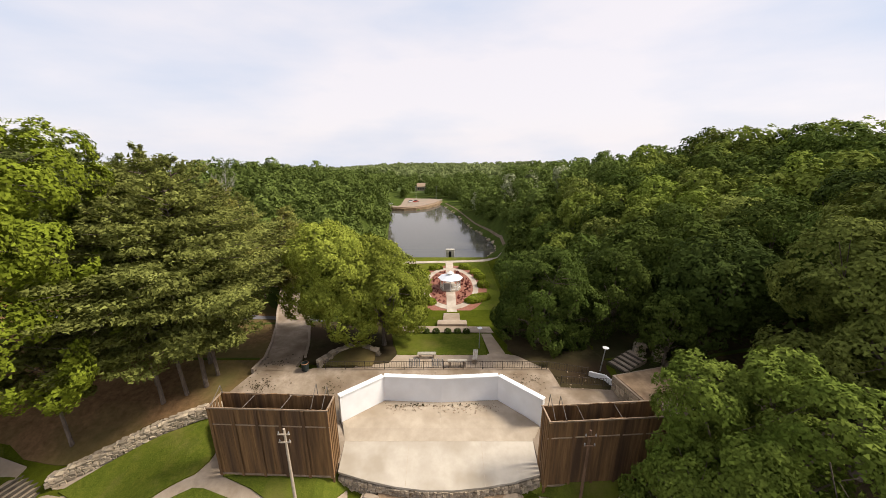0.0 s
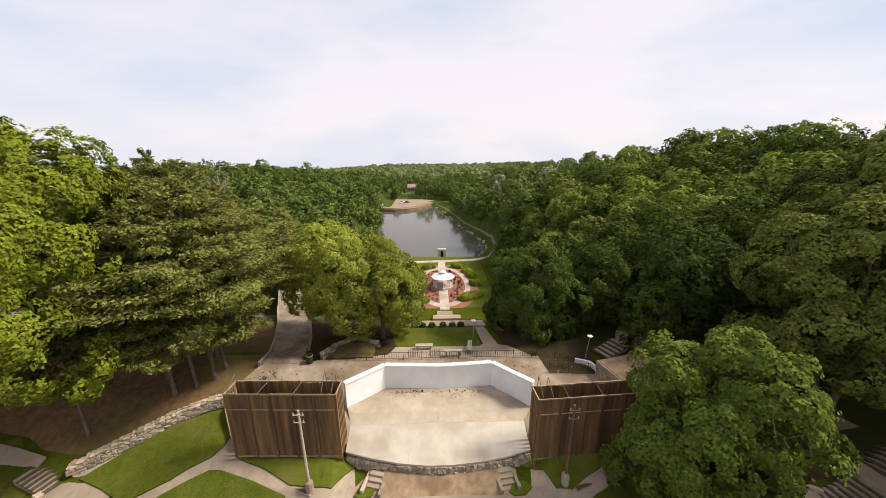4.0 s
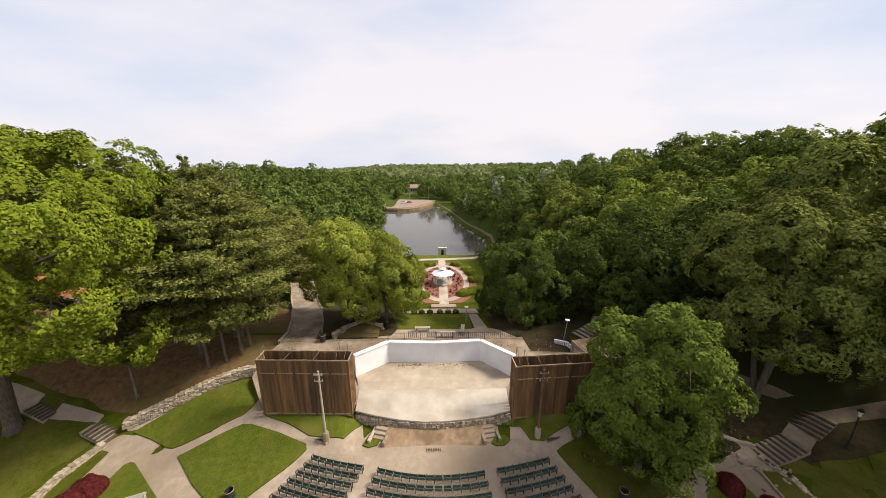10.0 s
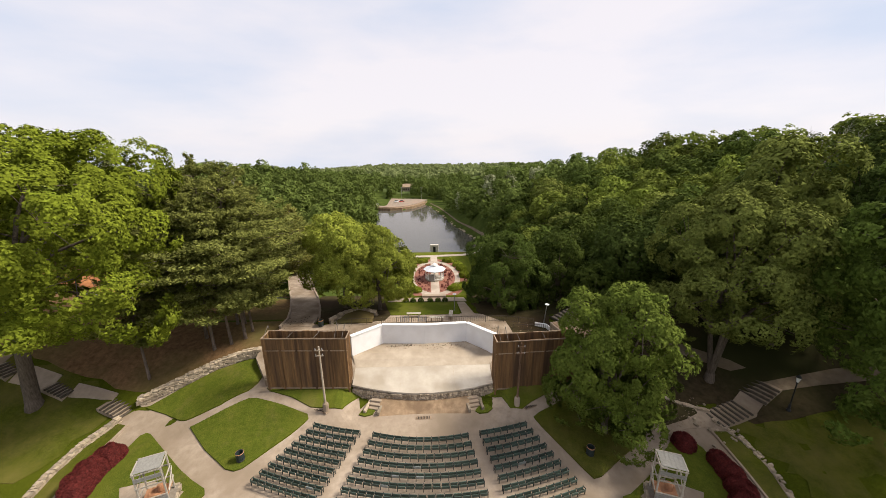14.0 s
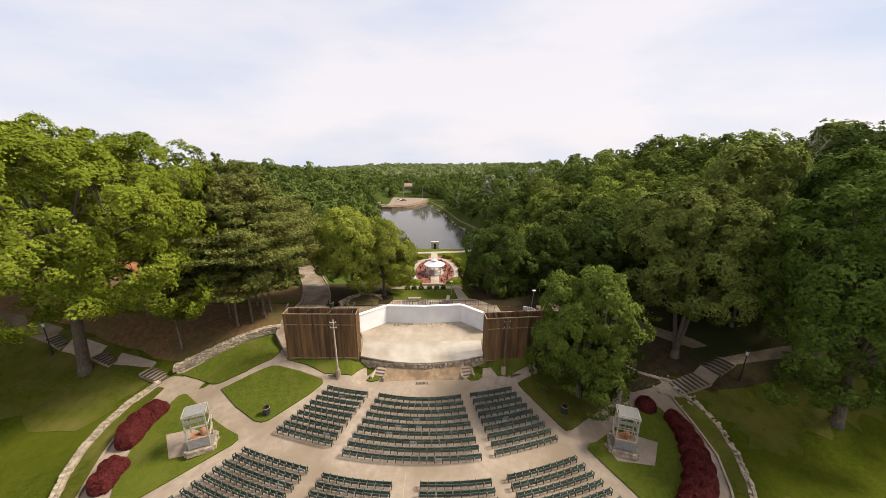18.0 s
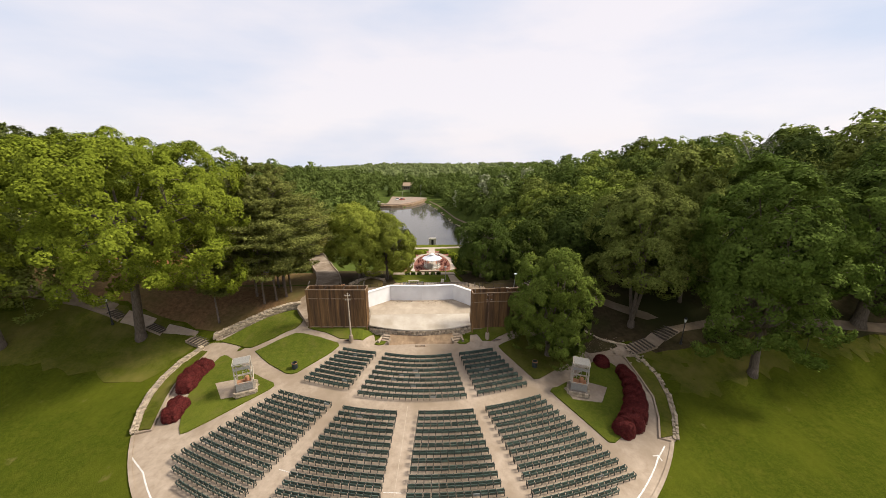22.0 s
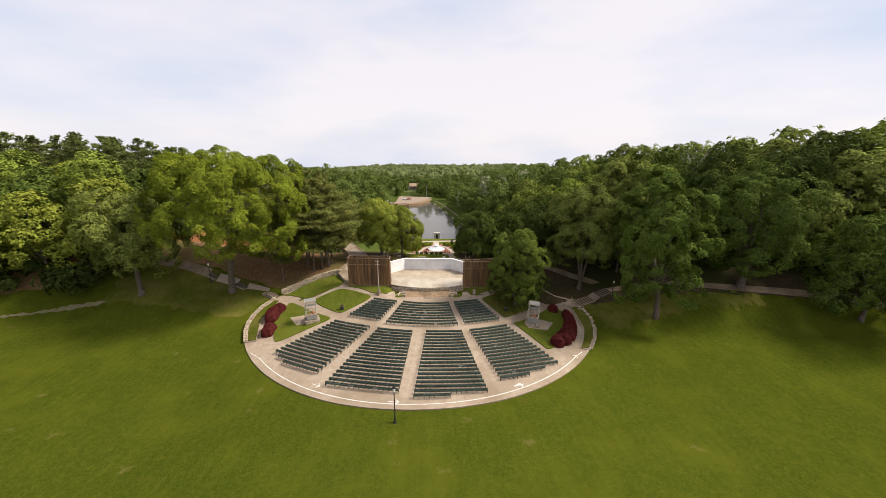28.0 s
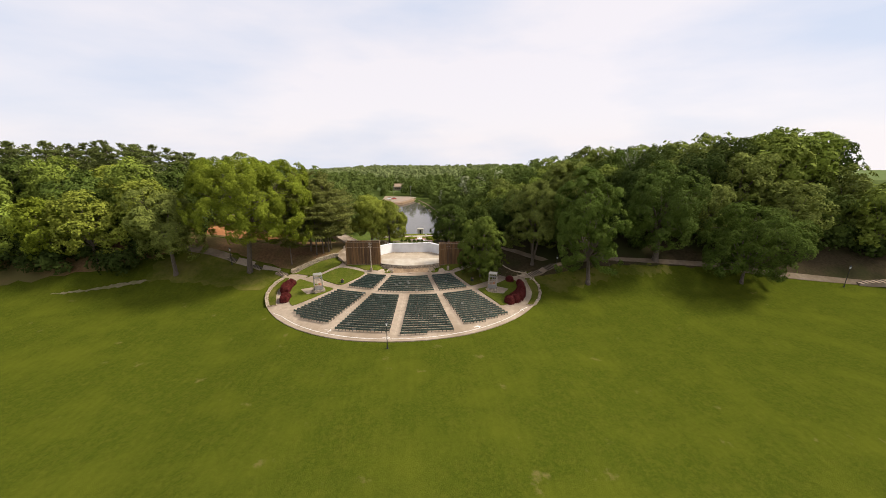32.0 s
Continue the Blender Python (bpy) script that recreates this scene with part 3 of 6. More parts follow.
LAWN_LABEL = {"diamond": "mown grass plot between the concrete walks", "tower": "mown grass plot round a lighting tower", "fence": "grassy bank at the foot of a plank screen", "strip": "narrow grass strip inside the stone edging", "upper": "bare soil, shade in its colour, beside the stepped walk", "islet": "tiny grass islet beside the stage steps", "wall": "mown grass plot below the stone wall"}
for nm, pl in LAWNS.items():
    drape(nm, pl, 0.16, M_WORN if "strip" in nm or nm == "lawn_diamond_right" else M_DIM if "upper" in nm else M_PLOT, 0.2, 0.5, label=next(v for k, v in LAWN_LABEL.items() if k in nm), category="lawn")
drape("kerb_left", ribbon([(-24.8, 15.5), (-25.3, 12.6), (-25.4, 10.4), (-25.0, 8.6), (-24.2, 6.2), (-23.7, 4.7), (-25.0, 4.5)], 0.16), 0.22, M_CONC, 0.3, 1.0, label="low concrete kerb beside the curved walk", category="kerb")
drape("kerb_right", ribbon([(23.2, 12.9), (23.25, 9.6), (23.1, 7.0), (22.0, 4.4), (20.6, 2.1), (21.5, 1.9)], 0.16), 0.22, M_CONC, 0.3, 1.0, label="low concrete kerb beside the curved walk", category="kerb")
drape("tower_pad_left", [(-21.0, 9.9), (-19.0, 10.2), (-16.2, 9.2), (-16.4, 8.0), (-19.2, 7.6)], 0.17, M_CONC, 0.2, 1.0, label="concrete pad under a lighting tower", category="pavement")
drape("tower_pad_right", [(14.2, 7.6), (16.4, 8.8), (18.8, 7.9), (17.3, 5.9), (14.6, 6.2)], 0.17, M_CONC, 0.2, 1.0, label="concrete pad under a lighting tower", category="pavement")
drape("orchestra_dirt", ragged([(-3.95, 14.25), (3.6, 14.15), (3.7, 16.6), (-3.8, 16.6)], 0.06, 0.5, 8), 0.0, M_DIRT, 0.9, 0.5, zf=lambda x, y: float(np.interp(y, (14.1, 15.5, 16.6), (-20.36, -19.74, -19.5))), label="bare reddish soil in front of the stage wall", category="ground")


# walks that leave the floor
def wood_walk(name, pts, w, label):
    # walks under trees get the concrete darkened for shade
    drape(name, ribbon(pts, w), 0.09, M_CONC if name in ("walk_left", "walk_left_upper", "walk_right_edge", "walk_right") else M_WALK, 0.25, 1.0, label=label, category="path")


wood_walk("walk_left", [(-27.6, 17.4), (-29.5, 17.7), (-31.2, 17.9)], 1.5, "concrete walk between flights of steps")
wood_walk("walk_left_upper", [(-33.0, 18.4), (-35.5, 18.9), (-36.5, 19.0)], 1.5, "concrete walk climbing into the pines")
wood_walk("walk_left_far", [(-38.2, 19.6), (-42, 20.4), (-50, 21), (-62, 24)], 1.6, "concrete walk crossing the pine wood")
wood_walk("walk_right", [(27.4, 14.5), (28.6, 15.2)], 1.7, "concrete landing between flights of steps")
wood_walk("walk_right_upper", [(31.0, 16.2), (28.8, 18.2), (25.6, 20.2), (22.5, 22.5), (19, 26.0)], 1.0, "concrete walk below the dark trees")
wood_walk("walk_right_far", [(30.6, 16.0), (34.5, 15.8), (40, 15.2), (50, 14.0), (62, 12.6), (76, 9.9), (96, 7.2)], 1.4, "pale concrete walk along the wood's edge")
wood_walk("walk_right_edge", [(19.0, 13.2), (21.5, 14.0), (24.4, 13.9)], 1.6, "concrete walk towards the stone steps")


def stair_flight(a, b, w, n, label):
    """Concrete steps from a (low) to b (high) in plan."""
    ax, ay = a
    bx, by = b
    za, zb = ground_z(ax, ay) + 0.06, ground_z(bx, by) + 0.10
    t = thing("stair", pose(0, 0, 0), label, "steps")
    d = math.hypot(bx - ax, by - ay)
    ux, uy = (bx - ax) / d, (by - ay) / d
    rise = max(0.10, (zb - za) / n)
    for i in range(n):
        bm = bmesh.new()
        l0, l1 = d * i / n, d * (i + 1) / n + 0.04
        m = Matrix.Translation((ax, ay, 0)) @ Matrix.Rotation(math.atan2(uy, ux), 4, "Z")
        box(bm, l0, l1, -w / 2, w / 2, za - 0.5, za + rise * (i + 1), m)
        step = part("step", bm, M_CONC, t)
        bm = bmesh.new()
        box(bm, l0 - 0.08, l0 + 0.08, -w / 2 - 0.03, w / 2 + 0.03, za + rise * i - 0.02, za + rise * (i + 1) + 0.02, m)
        part("riser", bm, M_RISER, step, "dark worn riser board")
    return t


stair_flight((-25.7, 16.7), (-27.9, 17.3), 1.5, 6, "worn concrete steps through the stone wall")
stair_flight((-31.2, 17.9), (-33.1, 18.4), 1.5, 6, "worn concrete steps under the pines")
stair_flight((-36.6, 19.0), (-38.3, 19.6), 1.5, 5, "worn concrete steps under the pines")
stair_flight((24.2, 13.8), (27.4, 14.4), 1.8, 7, "worn concrete steps through the stone edging")
stair_flight((28.6, 15.2), (30.8, 16.1), 2.0, 5, "worn concrete steps below dark trees")
stair_flight((92, 7.6), (98, 6.6), 1.6, 6, "concrete steps at the lawn's edge")

# ---- stage ----
STAGE_Y, STAGE_Z = (15.0, 15.5, 18.4, 19.6, 22.5), (-19.12, -19.1, -18.4, -17.95, -17.95)
stage_z = lambda x, y: float(np.interp(y, STAGE_Y, STAGE_Z))
front = [(-6.35, 16.55), (-4.6, 16.1), (-2.8, 15.75), (-1, 15.55), (0.6, 15.55), (2.4, 15.7), (4.2, 15.98), (5.85, 16.4)]
drape("stage_floor", [(-6.4, 18.4), (5.9, 18.4), (6.55, 19.3), (4.05, 21.75), (-0.1, 21.5), (-4.3, 21.7), (-6.85, 19.6)], 0.0, M_STAGE, 1.2, 0.8, zf=stage_z, label="stained concrete stage floor", category="stage")
drape("stage_apron", front + [(5.9, 18.39), (-6.4, 18.39)], 0.01, M_APRON, 0.14, 0.8, zf=stage_z, label="paler concrete stage apron with dark stains", category="stage")

for jl in ([(-6.4, 18.4), (5.9, 18.4)], [(-0.2, 18.5), (-0.1, 21.4)], [(-2.2, 15.75), (-2.2, 18.3)], [(2.5, 15.75), (2.5, 18.3)]):
    drape("stage_joint", ribbon(jl, 0.022), 0.016, M_JOINT, 0.02, 0.8, zf=stage_z, label="faint construction joint in the stage floor", category="joint")

# plaza behind and beside the stage
plaza_z = lambda x, y: float(np.interp(y, (16.5, 19, 21.5, 24.6, 30), (-18.75, -18.25, -18.0, -17.4, -17.4)))
drape("plaza", [(-14.0, 17.2), (-6.4, 17.0), (-6.4, 19.2), (-7.2, 19.9), (-4.4, 22.2), (4.2, 22.2), (6.9, 19.6), (5.9, 19.0), (5.9, 17.0), (13.0, 17.2), (14.6, 21.5), (13.6, 22.6), (9.1, 22.9), (8.7, 24.9), (-10.6, 24.9), (-11.0, 24.7), (-12.9, 25.3), (-14.8, 25.5), (-16.3, 22.3), (-16.0, 20.0)], 0.0, M_PLAZA, 0.9, 1.0, zf=plaza_z, label="stained tan concrete plaza behind the stage", category="pavement")
road_pts = [(-13.8, 24.6), (-13.7, 26.5), (-14.4, 29.2), (-15.9, 33.4), (-17.7, 37.4), (-19.3, 41.4), (-21.8, 47.2), (-24.3, 53), (-29, 64)]
road_z = lambda x, y: max(ground_z(x, y) + 0.04, float(np.interp(y, (24, 28, 33, 41, 53, 64), (-17.42, -17.6, -18.0, -19, -20.5, -22))))
drape("road", ribbon(road_pts, 3.1), 0.03, M_PLAZA, 1.2, 1.5, zf=road_z, label="worn pale service road descending past the pines", category="road")
drape("road_kerb", ribbon([(x - 1.75, y) for x, y in road_pts], 0.2), 0.16, M_CONC, 1.0, 1.5, zf=road_z, label="low concrete kerb beside the service road", category="kerb")
drape("road_kerb", ribbon([(x + 1.75, y) for x, y in road_pts[1:]], 0.2), 0.16, M_CONC, 1.0, 1.5, zf=road_z, label="low concrete kerb beside the service road", category="kerb")

# dry leaves blown together on the concrete
rnd = np.random.default_rng(17)
bm = bmesh.new()
for cx, cy, rx, ry, n in ((-14.2, 23.0, 0.9, 0.7, 90), (-13.2, 21.6, 1.2, 0.8, 40), (-2.4, 21.2, 1.6, 0.2, 40), (1.6, 21.25, 1.4, 0.2, 30), (-8.6, 22.8, 0.7, 0.9, 40), (-13.9, 25.6, 1.2, 0.6, 50), (6.8, 23.6, 1.6, 0.5, 40)):
    for q in range(n):
        x, y = cx + rnd.normal() * rx * 0.6, cy + rnd.normal() * ry * 0.6
        if abs(cx) < 3 and y > 21.38:
            continue
        z = (stage_z(x, y) if abs(cx) < 3 else plaza_z(x, y)) + 0.035
        a, r = rnd.uniform(0, 6.3), rnd.uniform(0.04, 0.10)
        bm.faces.new([bm.verts.new((x + r * k * math.cos(a + e), y + r * k * math.sin(a + e), z + 0.02 * (i % 2))) for i, (e, k) in enumerate(((0, 1.0), (1.3, 0.5), (3.14, 1.0), (4.6, 0.6)))])
solo("dry_leaves", bm, M_LITTER, "brown dry leaves blown together on the concrete", "leaf litter", kind="stuff")

# back wall of the stage: angled white panels with a coping
WALL_PTS = [(-6.89, 19.62), (-4.3, 21.75), (-0.1, 21.5), (4.05, 21.8), (6.6, 19.3)]
bw = thing("stage_back_wall", pose(0, 0, 0), "white painted angled wall behind the stage", "wall", kind="structure")
for i, ((x0, y0), (x1, y1)) in enumerate(zip(WALL_PTS, WALL_PTS[1:])):
    d = math.hypot(x1 - x0, y1 - y0)
    m = Matrix.Translation((x0, y0, 0)) @ Matrix.Rotation(math.atan2(y1 - y0, x1 - x0), 4, "Z")
    bm = bmesh.new()
    box(bm, 0, d, 0.0, 0.26, -19.0, -16.0, m)
    part("wall_panel", bm, M_WHITE, bw)
    bm = bmesh.new()
    box(bm, -0.02, d + 0.02, -0.06, 0.33, -15.997, -15.87, m, 0.02)
    part("coping", bm, M_WHITE, bw)


# ---- plank screens beside the stage ----
def plank_screen(x0, y0, x1, y1, zb, zt, depth, label, back_from=0.0):
    t = thing("plank_screen", pose(0, 0, 0), label, "screen")
    d = math.hypot(x1 - x0, y1 - y0)
    m = Matrix.Translation((x0, y0, 0)) @ Matrix.Rotation(math.atan2(y1 - y0, x1 - x0), 4, "Z")
    rnd = random.Random(7)
    n = int(d / 0.15)
    w = d / n
    bmp = bmesh.new()
    box(bmp, 0.0015, w - 0.0015, 0.0, 0.035, zb, zt)
    me = mesh_of("plank", bmp, M_PLANK)
    steps = (0.0, -0.05, 0.03, -0.07, 0.0)
    for i in range(n):
        for yy in (0.0, depth):
            ob = part("plank", me, None, t)
            ob.matrix_basis = m @ pose(i * w, yy + rnd.uniform(-0.012, 0.012), steps[5 * i // n] + rnd.uniform(-0.03, 0.02))
    k = int(depth / 0.2)
    for side in (0.0, d):
        for i in range(k):
            ob = part("plank", me, None, t)
            ob.matrix_basis = m @ pose(side, i * depth / k + rnd.uniform(0, 0.01), rnd.uniform(-0.05, 0.03), 0, 0, 90)
    for zz, hh, mm, out in ((zb + 0.10, 0.05, M_BEAM, 0.05), (zt - 1.15, 0.035, M_BEAM, 0.03), (zt - 0.02, 0.045, M_BEAM, 0.05)):
        bm = bmesh.new()
        box(bm, -0.05, d + 0.05, -0.012 - out, -0.014, zz - hh, zz + hh, m)
        part("rail", bm, mm, t)
    for xx in np.linspace(0.08, d - 0.08, 6):
        bm = bmesh.new()
        box(bm, xx - 0.08, xx + 0.08, -0.085, -0.066, zb, zt - 0.05, m)
        part("batten", bm, M_PLANK, t)
        bm = bmesh.new()
        box(bm, xx - 0.06, xx + 0.06, 0.04, 0.16, zb - 1.0, zt - 0.5, m)
        part("post", bm, M_PLANK, t)
    bm = bmesh.new()
    box(bm, -0.05, d + 0.05, depth + 0.02, depth + 0.09, zt - 0.06, zt + 0.02, m)
    part("top_rail", bm, M_BEAM, t)
    for side in (0.03, d - 0.03):
        bm = bmesh.new()
        box(bm, side - 0.04, side + 0.04, 0.0, depth, zt - 0.06, zt + 0.015, m)
        part("end_rail", bm, M_BEAM, t)
    for f in (0.3, 0.62):
        bm = bmesh.new()
        bar(bm, m @ Vector((d * f, depth, zt - 0.10)), m @ Vector((d * f - 0.12, 0.05, zt - 0.10)), 0.02, sides=6)
        part("brace", bm, M_BRACE, t)
    for xx, hh in ((d * 0.86 if x0 < 0 else d * 0.05, 0.9), (d * 0.95 if x0 < 0 else d * 0.14, 0.75), (d * 0.02 if x0 < 0 else d * 0.96, 0.6)):
        bm = bmesh.new()
        bar(bm, m @ Vector((xx, depth, zt)), m @ Vector((xx, depth - 0.1, zt + hh)), 0.022, sides=6)
        bar(bm, m @ Vector((xx, depth - 0.1, zt + hh)), m @ Vector((xx, 0.1, zt)), 0.02, sides=6)
        part("pipe_brace", bm, M_BRACE, t)
    return t


plank_screen(-13.44, 16.57, -6.5, 16.3, -19.0, -14.15, 1.2, "tall dark-stained plank screen flanking the stage")
plank_screen(5.95, 15.95, 13.0, 16.4, -19.3, -14.6, 1.2, "tall dark-stained plank screen shaded by a tree")


# ---- seating ----
bm = bmesh.new()
box(bm, -0.24, 0.24, -0.155, -0.115, 0.26, 0.52, pose(0, 0.0, 0, -6, 0, 0), 0.012)
ME_PAN = mesh_of("seat_pan", bm, M_SEAT)
bm = bmesh.new()
box(bm, -0.25, 0.25, -0.245, -0.205, 0.34, 0.60, pose(0, -0.03, 0, 7, 0, 0), 0.015)
ME_BACK = mesh_of("seat_back", bm, M_SEAT)
ME_BACK_PALE = ME_BACK.copy()
ME_BACK_PALE.materials[0] = M_SEATPALE
seat_rnd = random.Random(21)
bm = bmesh.new()
box(bm, -0.02, 0.02, -0.24, 0.0, 0.49, 0.52)
box(bm, -0.02, 0.02, -0.04, 0.0, 0.0, 0.49)
box(bm, -0.02, 0.02, -0.26, -0.21, 0.0, 0.55)
box(bm, -0.02, 0.02, -0.26, 0.0, 0.24, 0.28)
ME_LEG = mesh_of("arm_stand", bm, M_SEATFRAME)


def seat_row(p0, p1, bulge, group):
    """A row of joined theatre seats from p0 to p1, bowed away from the stage; the seats face the stage."""
    d = math.hypot(p1[0] - p0[0], p1[1] - p0[1])
    n = max(2, round(d / 0.56))
    nx, ny = (p1[1] - p0[1]) / d, -(p1[0] - p0[0]) / d
    t = thing("seat_row", pose(0, 0, 0), "row of dark green metal theatre seats on concrete", "seating", group)
    for i in range(2 * n + 1):
        u = i / (2 * n)
        k, lean = 4 * bulge * u * (1 - u), 4 * bulge * (1 - 2 * u) / d
        x, y = p0[0] + (p1[0] - p0[0]) * u + nx * k, p0[1] + (p1[1] - p0[1]) * u + ny * k
        m = Matrix.Translation((x, y, ground_z(x, y) + 0.06)) @ Matrix.Rotation(math.atan2(p1[1] - p0[1], p1[0] - p0[0]) - math.atan(lean), 4, "Z")
        if i % 2:
            part("seat", ME_PAN, None, t).matrix_basis = m
            part("backrest", ME_BACK_PALE if seat_rnd.random() < 0.03 else ME_BACK, None, t).matrix_basis = m
        else:
            part("leg", ME_LEG, None, t).matrix_basis = m
    return t


def seat_block(group, first, last, rows, bulge=0.06, cut=()):
    """Rows between the first and the last pair of ends; cut shortens single rows to a stretch of their length."""
    for i in range(rows):
        v = i / (rows - 1)
        (ax, ay), (bx, by) = [[a + (b - a) * v for a, b in zip(p, q)] for p, q in zip(first, last)]
        u0, u1 = dict(cut).get(i, (0.0, 1.0))
        seat_row((ax + (bx - ax) * u0, ay + (by - ay) * u0), (ax + (bx - ax) * u1, ay + (by - ay) * u1), bulge * (u1 - u0), group)


seat_block("front left seating", ((-8.75, 13.6), (-5.05, 12.7)), ((-11.65, 9.5), (-6.95, 7.93)), 9)
seat_block("front centre seating", ((-3.97, 12.5), (3.2, 12.15)), ((-5.92, 7.1), (4.27, 6.45)), 9, 0.45)
seat_block("front right seating", ((4.14, 12.3), (7.9, 13.1)), ((5.35, 6.7), (10.42, 8.0)), 9)
seat_block("rear left seating", ((-13.55, 7.8), (-8.2, 5.85)), ((-20.3, 0.6), (-12.66, -3.09)), 16, 0.10, ((14, (0.16, 1.0)), (15, (0.36, 1.0))))
seat_block("rear centre left seating", ((-6.93, 5.37), (-2.1, 4.5)), ((-11.16, -5.12), (-2.95, -6.7)), 18, 0.12)
seat_block("rear centre right seating", ((-0.15, 4.44), (4.7, 4.58)), ((-1.26, -7.5), (6.8, -7.3)), 19, 0.10, ((18, (0.0, 0.48)),))
seat_block("rear right seating", ((5.89, 4.82), (11.3, 6.3)), ((8.45, -4.7), (16.9, -2.6)), 16, 0.10, ((14, (0.0, 0.72)), (15, (0.0, 0.42))))

# ---- trees ----


def leaf_mesh(name, pts, nrm, size, material, rnd, fold=0.14, along=None, slim=0.46):
    """One tilted leaf at each point, facing along its normal."""
    n = len(pts)
    t = rnd.normal(size=(n, 3)) if along is None else along + rnd.normal(size=(n, 3)) * 0.45
    t -= nrm * (t * nrm).sum(1)[:, None]
    t /= np.linalg.norm(t, axis=1)[:, None] + 1e-9
    b = np.cross(nrm, t)
    s = size * rnd.uniform(0.6, 1.25, (n, 1))
    v = np.stack([pts - t * s * 0.62 + nrm * s * fold, pts + t * s * 0.5 + b * s * slim - nrm * s * fold, pts + t * s * 0.5 - b * s * slim], 1).reshape(-1, 3)
    f = np.arange(3 * n).reshape(-1, 3)
    return tri_mesh(name, v, f, material)


def tri_mesh(name, v, f, material):
    me = bpy.data.meshes.new(name)
    me.vertices.add(len(v))
    me.vertices.foreach_set("co", np.ascontiguousarray(v, dtype=np.float32).ravel())
    me.loops.add(f.size)
    me.loops.foreach_set("vertex_index", np.ascontiguousarray(f, dtype=np.int32).ravel())
    me.polygons.add(len(f))
    me.polygons.foreach_set("loop_start", np.arange(0, f.size, 3, dtype=np.int32))
    me.update(calc_edges=True)
    me.materials.append(material)
    return me


def unit(a):
    return a / (np.linalg.norm(a, axis=1)[:, None] + 1e-9)


def crown_points(seed, n, masses, rx, rz, clumps, dome, full=0.40):
    """Leaves in flat-domed clumps on the skins of a few big masses; centred on 0, about 2 rz high."""
    rnd = np.random.default_rng(seed)
    z = np.linspace(-0.74, 0.66, masses) + rnd.uniform(-0.10, 0.10, masses)
    a = 2.4 * np.arange(masses) + rnd.uniform(-0.35, 0.35, masses)
    reach = np.sqrt(np.maximum(0.05, 1 - z * z * np.where(z < 0, 0.30, 1.0))) * rnd.uniform(0.48, 0.68, masses)
    c = np.stack([np.cos(a) * reach, np.sin(a) * reach, z * 0.92], 1)
    r = full * rnd.uniform(0.72, 1.14, masses)
    c = np.vstack([c, [[rnd.uniform(-0.12, 0.12), rnd.uniform(-0.12, 0.12), 0.50], [0, 0, 0.0]]])
    r = np.append(r, [full * 1.15, full * 1.25])
    m = clumps * 14
    k = rnd.choice(len(c), m, p=r ** 2 / (r ** 2).sum())
    d = unit(rnd.normal(size=(m, 3)) + np.array([0, 0, 0.35]))
    p = c[k] + d * (r[k] * rnd.uniform(0.80, 1.10, m))[:, None]
    deep = np.zeros(m, bool)
    for i in range(len(c)):
        deep |= (np.linalg.norm(p - c[i], axis=1) < r[i] * 0.78) & (k != i)
    deep &= rnd.random(m) > 0.05
    deep |= d[:, 2] < -0.85
    scale = np.array([rx, rx, rz])
    p, d, k = p[~deep] * scale, d[~deep], k[~deep]
    keep = []
    for i in range(len(p)):
        if not keep or np.min(np.sum((p[keep] - p[i]) ** 2, 1)) > (0.76 * dome) ** 2:
            keep.append(i)
            if len(keep) >= clumps:
                break
    p, d, k = np.vstack([p[keep], c * scale * 0.92]), np.vstack([d[keep], unit(c + np.array([0, 0, 0.3]))]), np.append(k[keep], np.arange(len(c)))
    size = dome * rnd.uniform(0.62, 1.30, len(p))
    axis = unit(d * 0.70 + unit(p) * 0.35 + np.array([0, 0, 1.0]) * np.where(d[:, 2:] > -0.1, 0.30, 0.05) + rnd.normal(size=p.shape) * 0.16)
    side = unit(np.cross(axis, rnd.normal(size=p.shape)))
    up = np.cross(axis, side)
    j = rnd.choice(len(p), n, p=size ** 2 / (size ** 2).sum())
    ph, ru = rnd.uniform(0, 6.28, n), np.sqrt(rnd.random(n))
    lump = rnd.uniform(0, 6.28, (len(p), 2))
    rim = 1 + 0.26 * np.sin(3 * ph + lump[j, 0]) + 0.17 * np.sin(5 * ph + lump[j, 1])
    out = side[j] * np.cos(ph)[:, None] + up[j] * np.sin(ph)[:, None]
    s = size[j][:, None]
    q = p[j] + out * s * (ru * rim)[:, None] + axis[j] * s * (0.55 * (1 - ru ** 2) - 0.20 + rnd.normal(size=n) * 0.10)[:, None]
    q[:, 2] -= 0.16 * size[j] * ru ** 2
    return q, unit(axis[j] + out * (0.85 * ru)[:, None] + rnd.normal(size=(n, 3)) * 0.28), c * scale, p, k, rnd


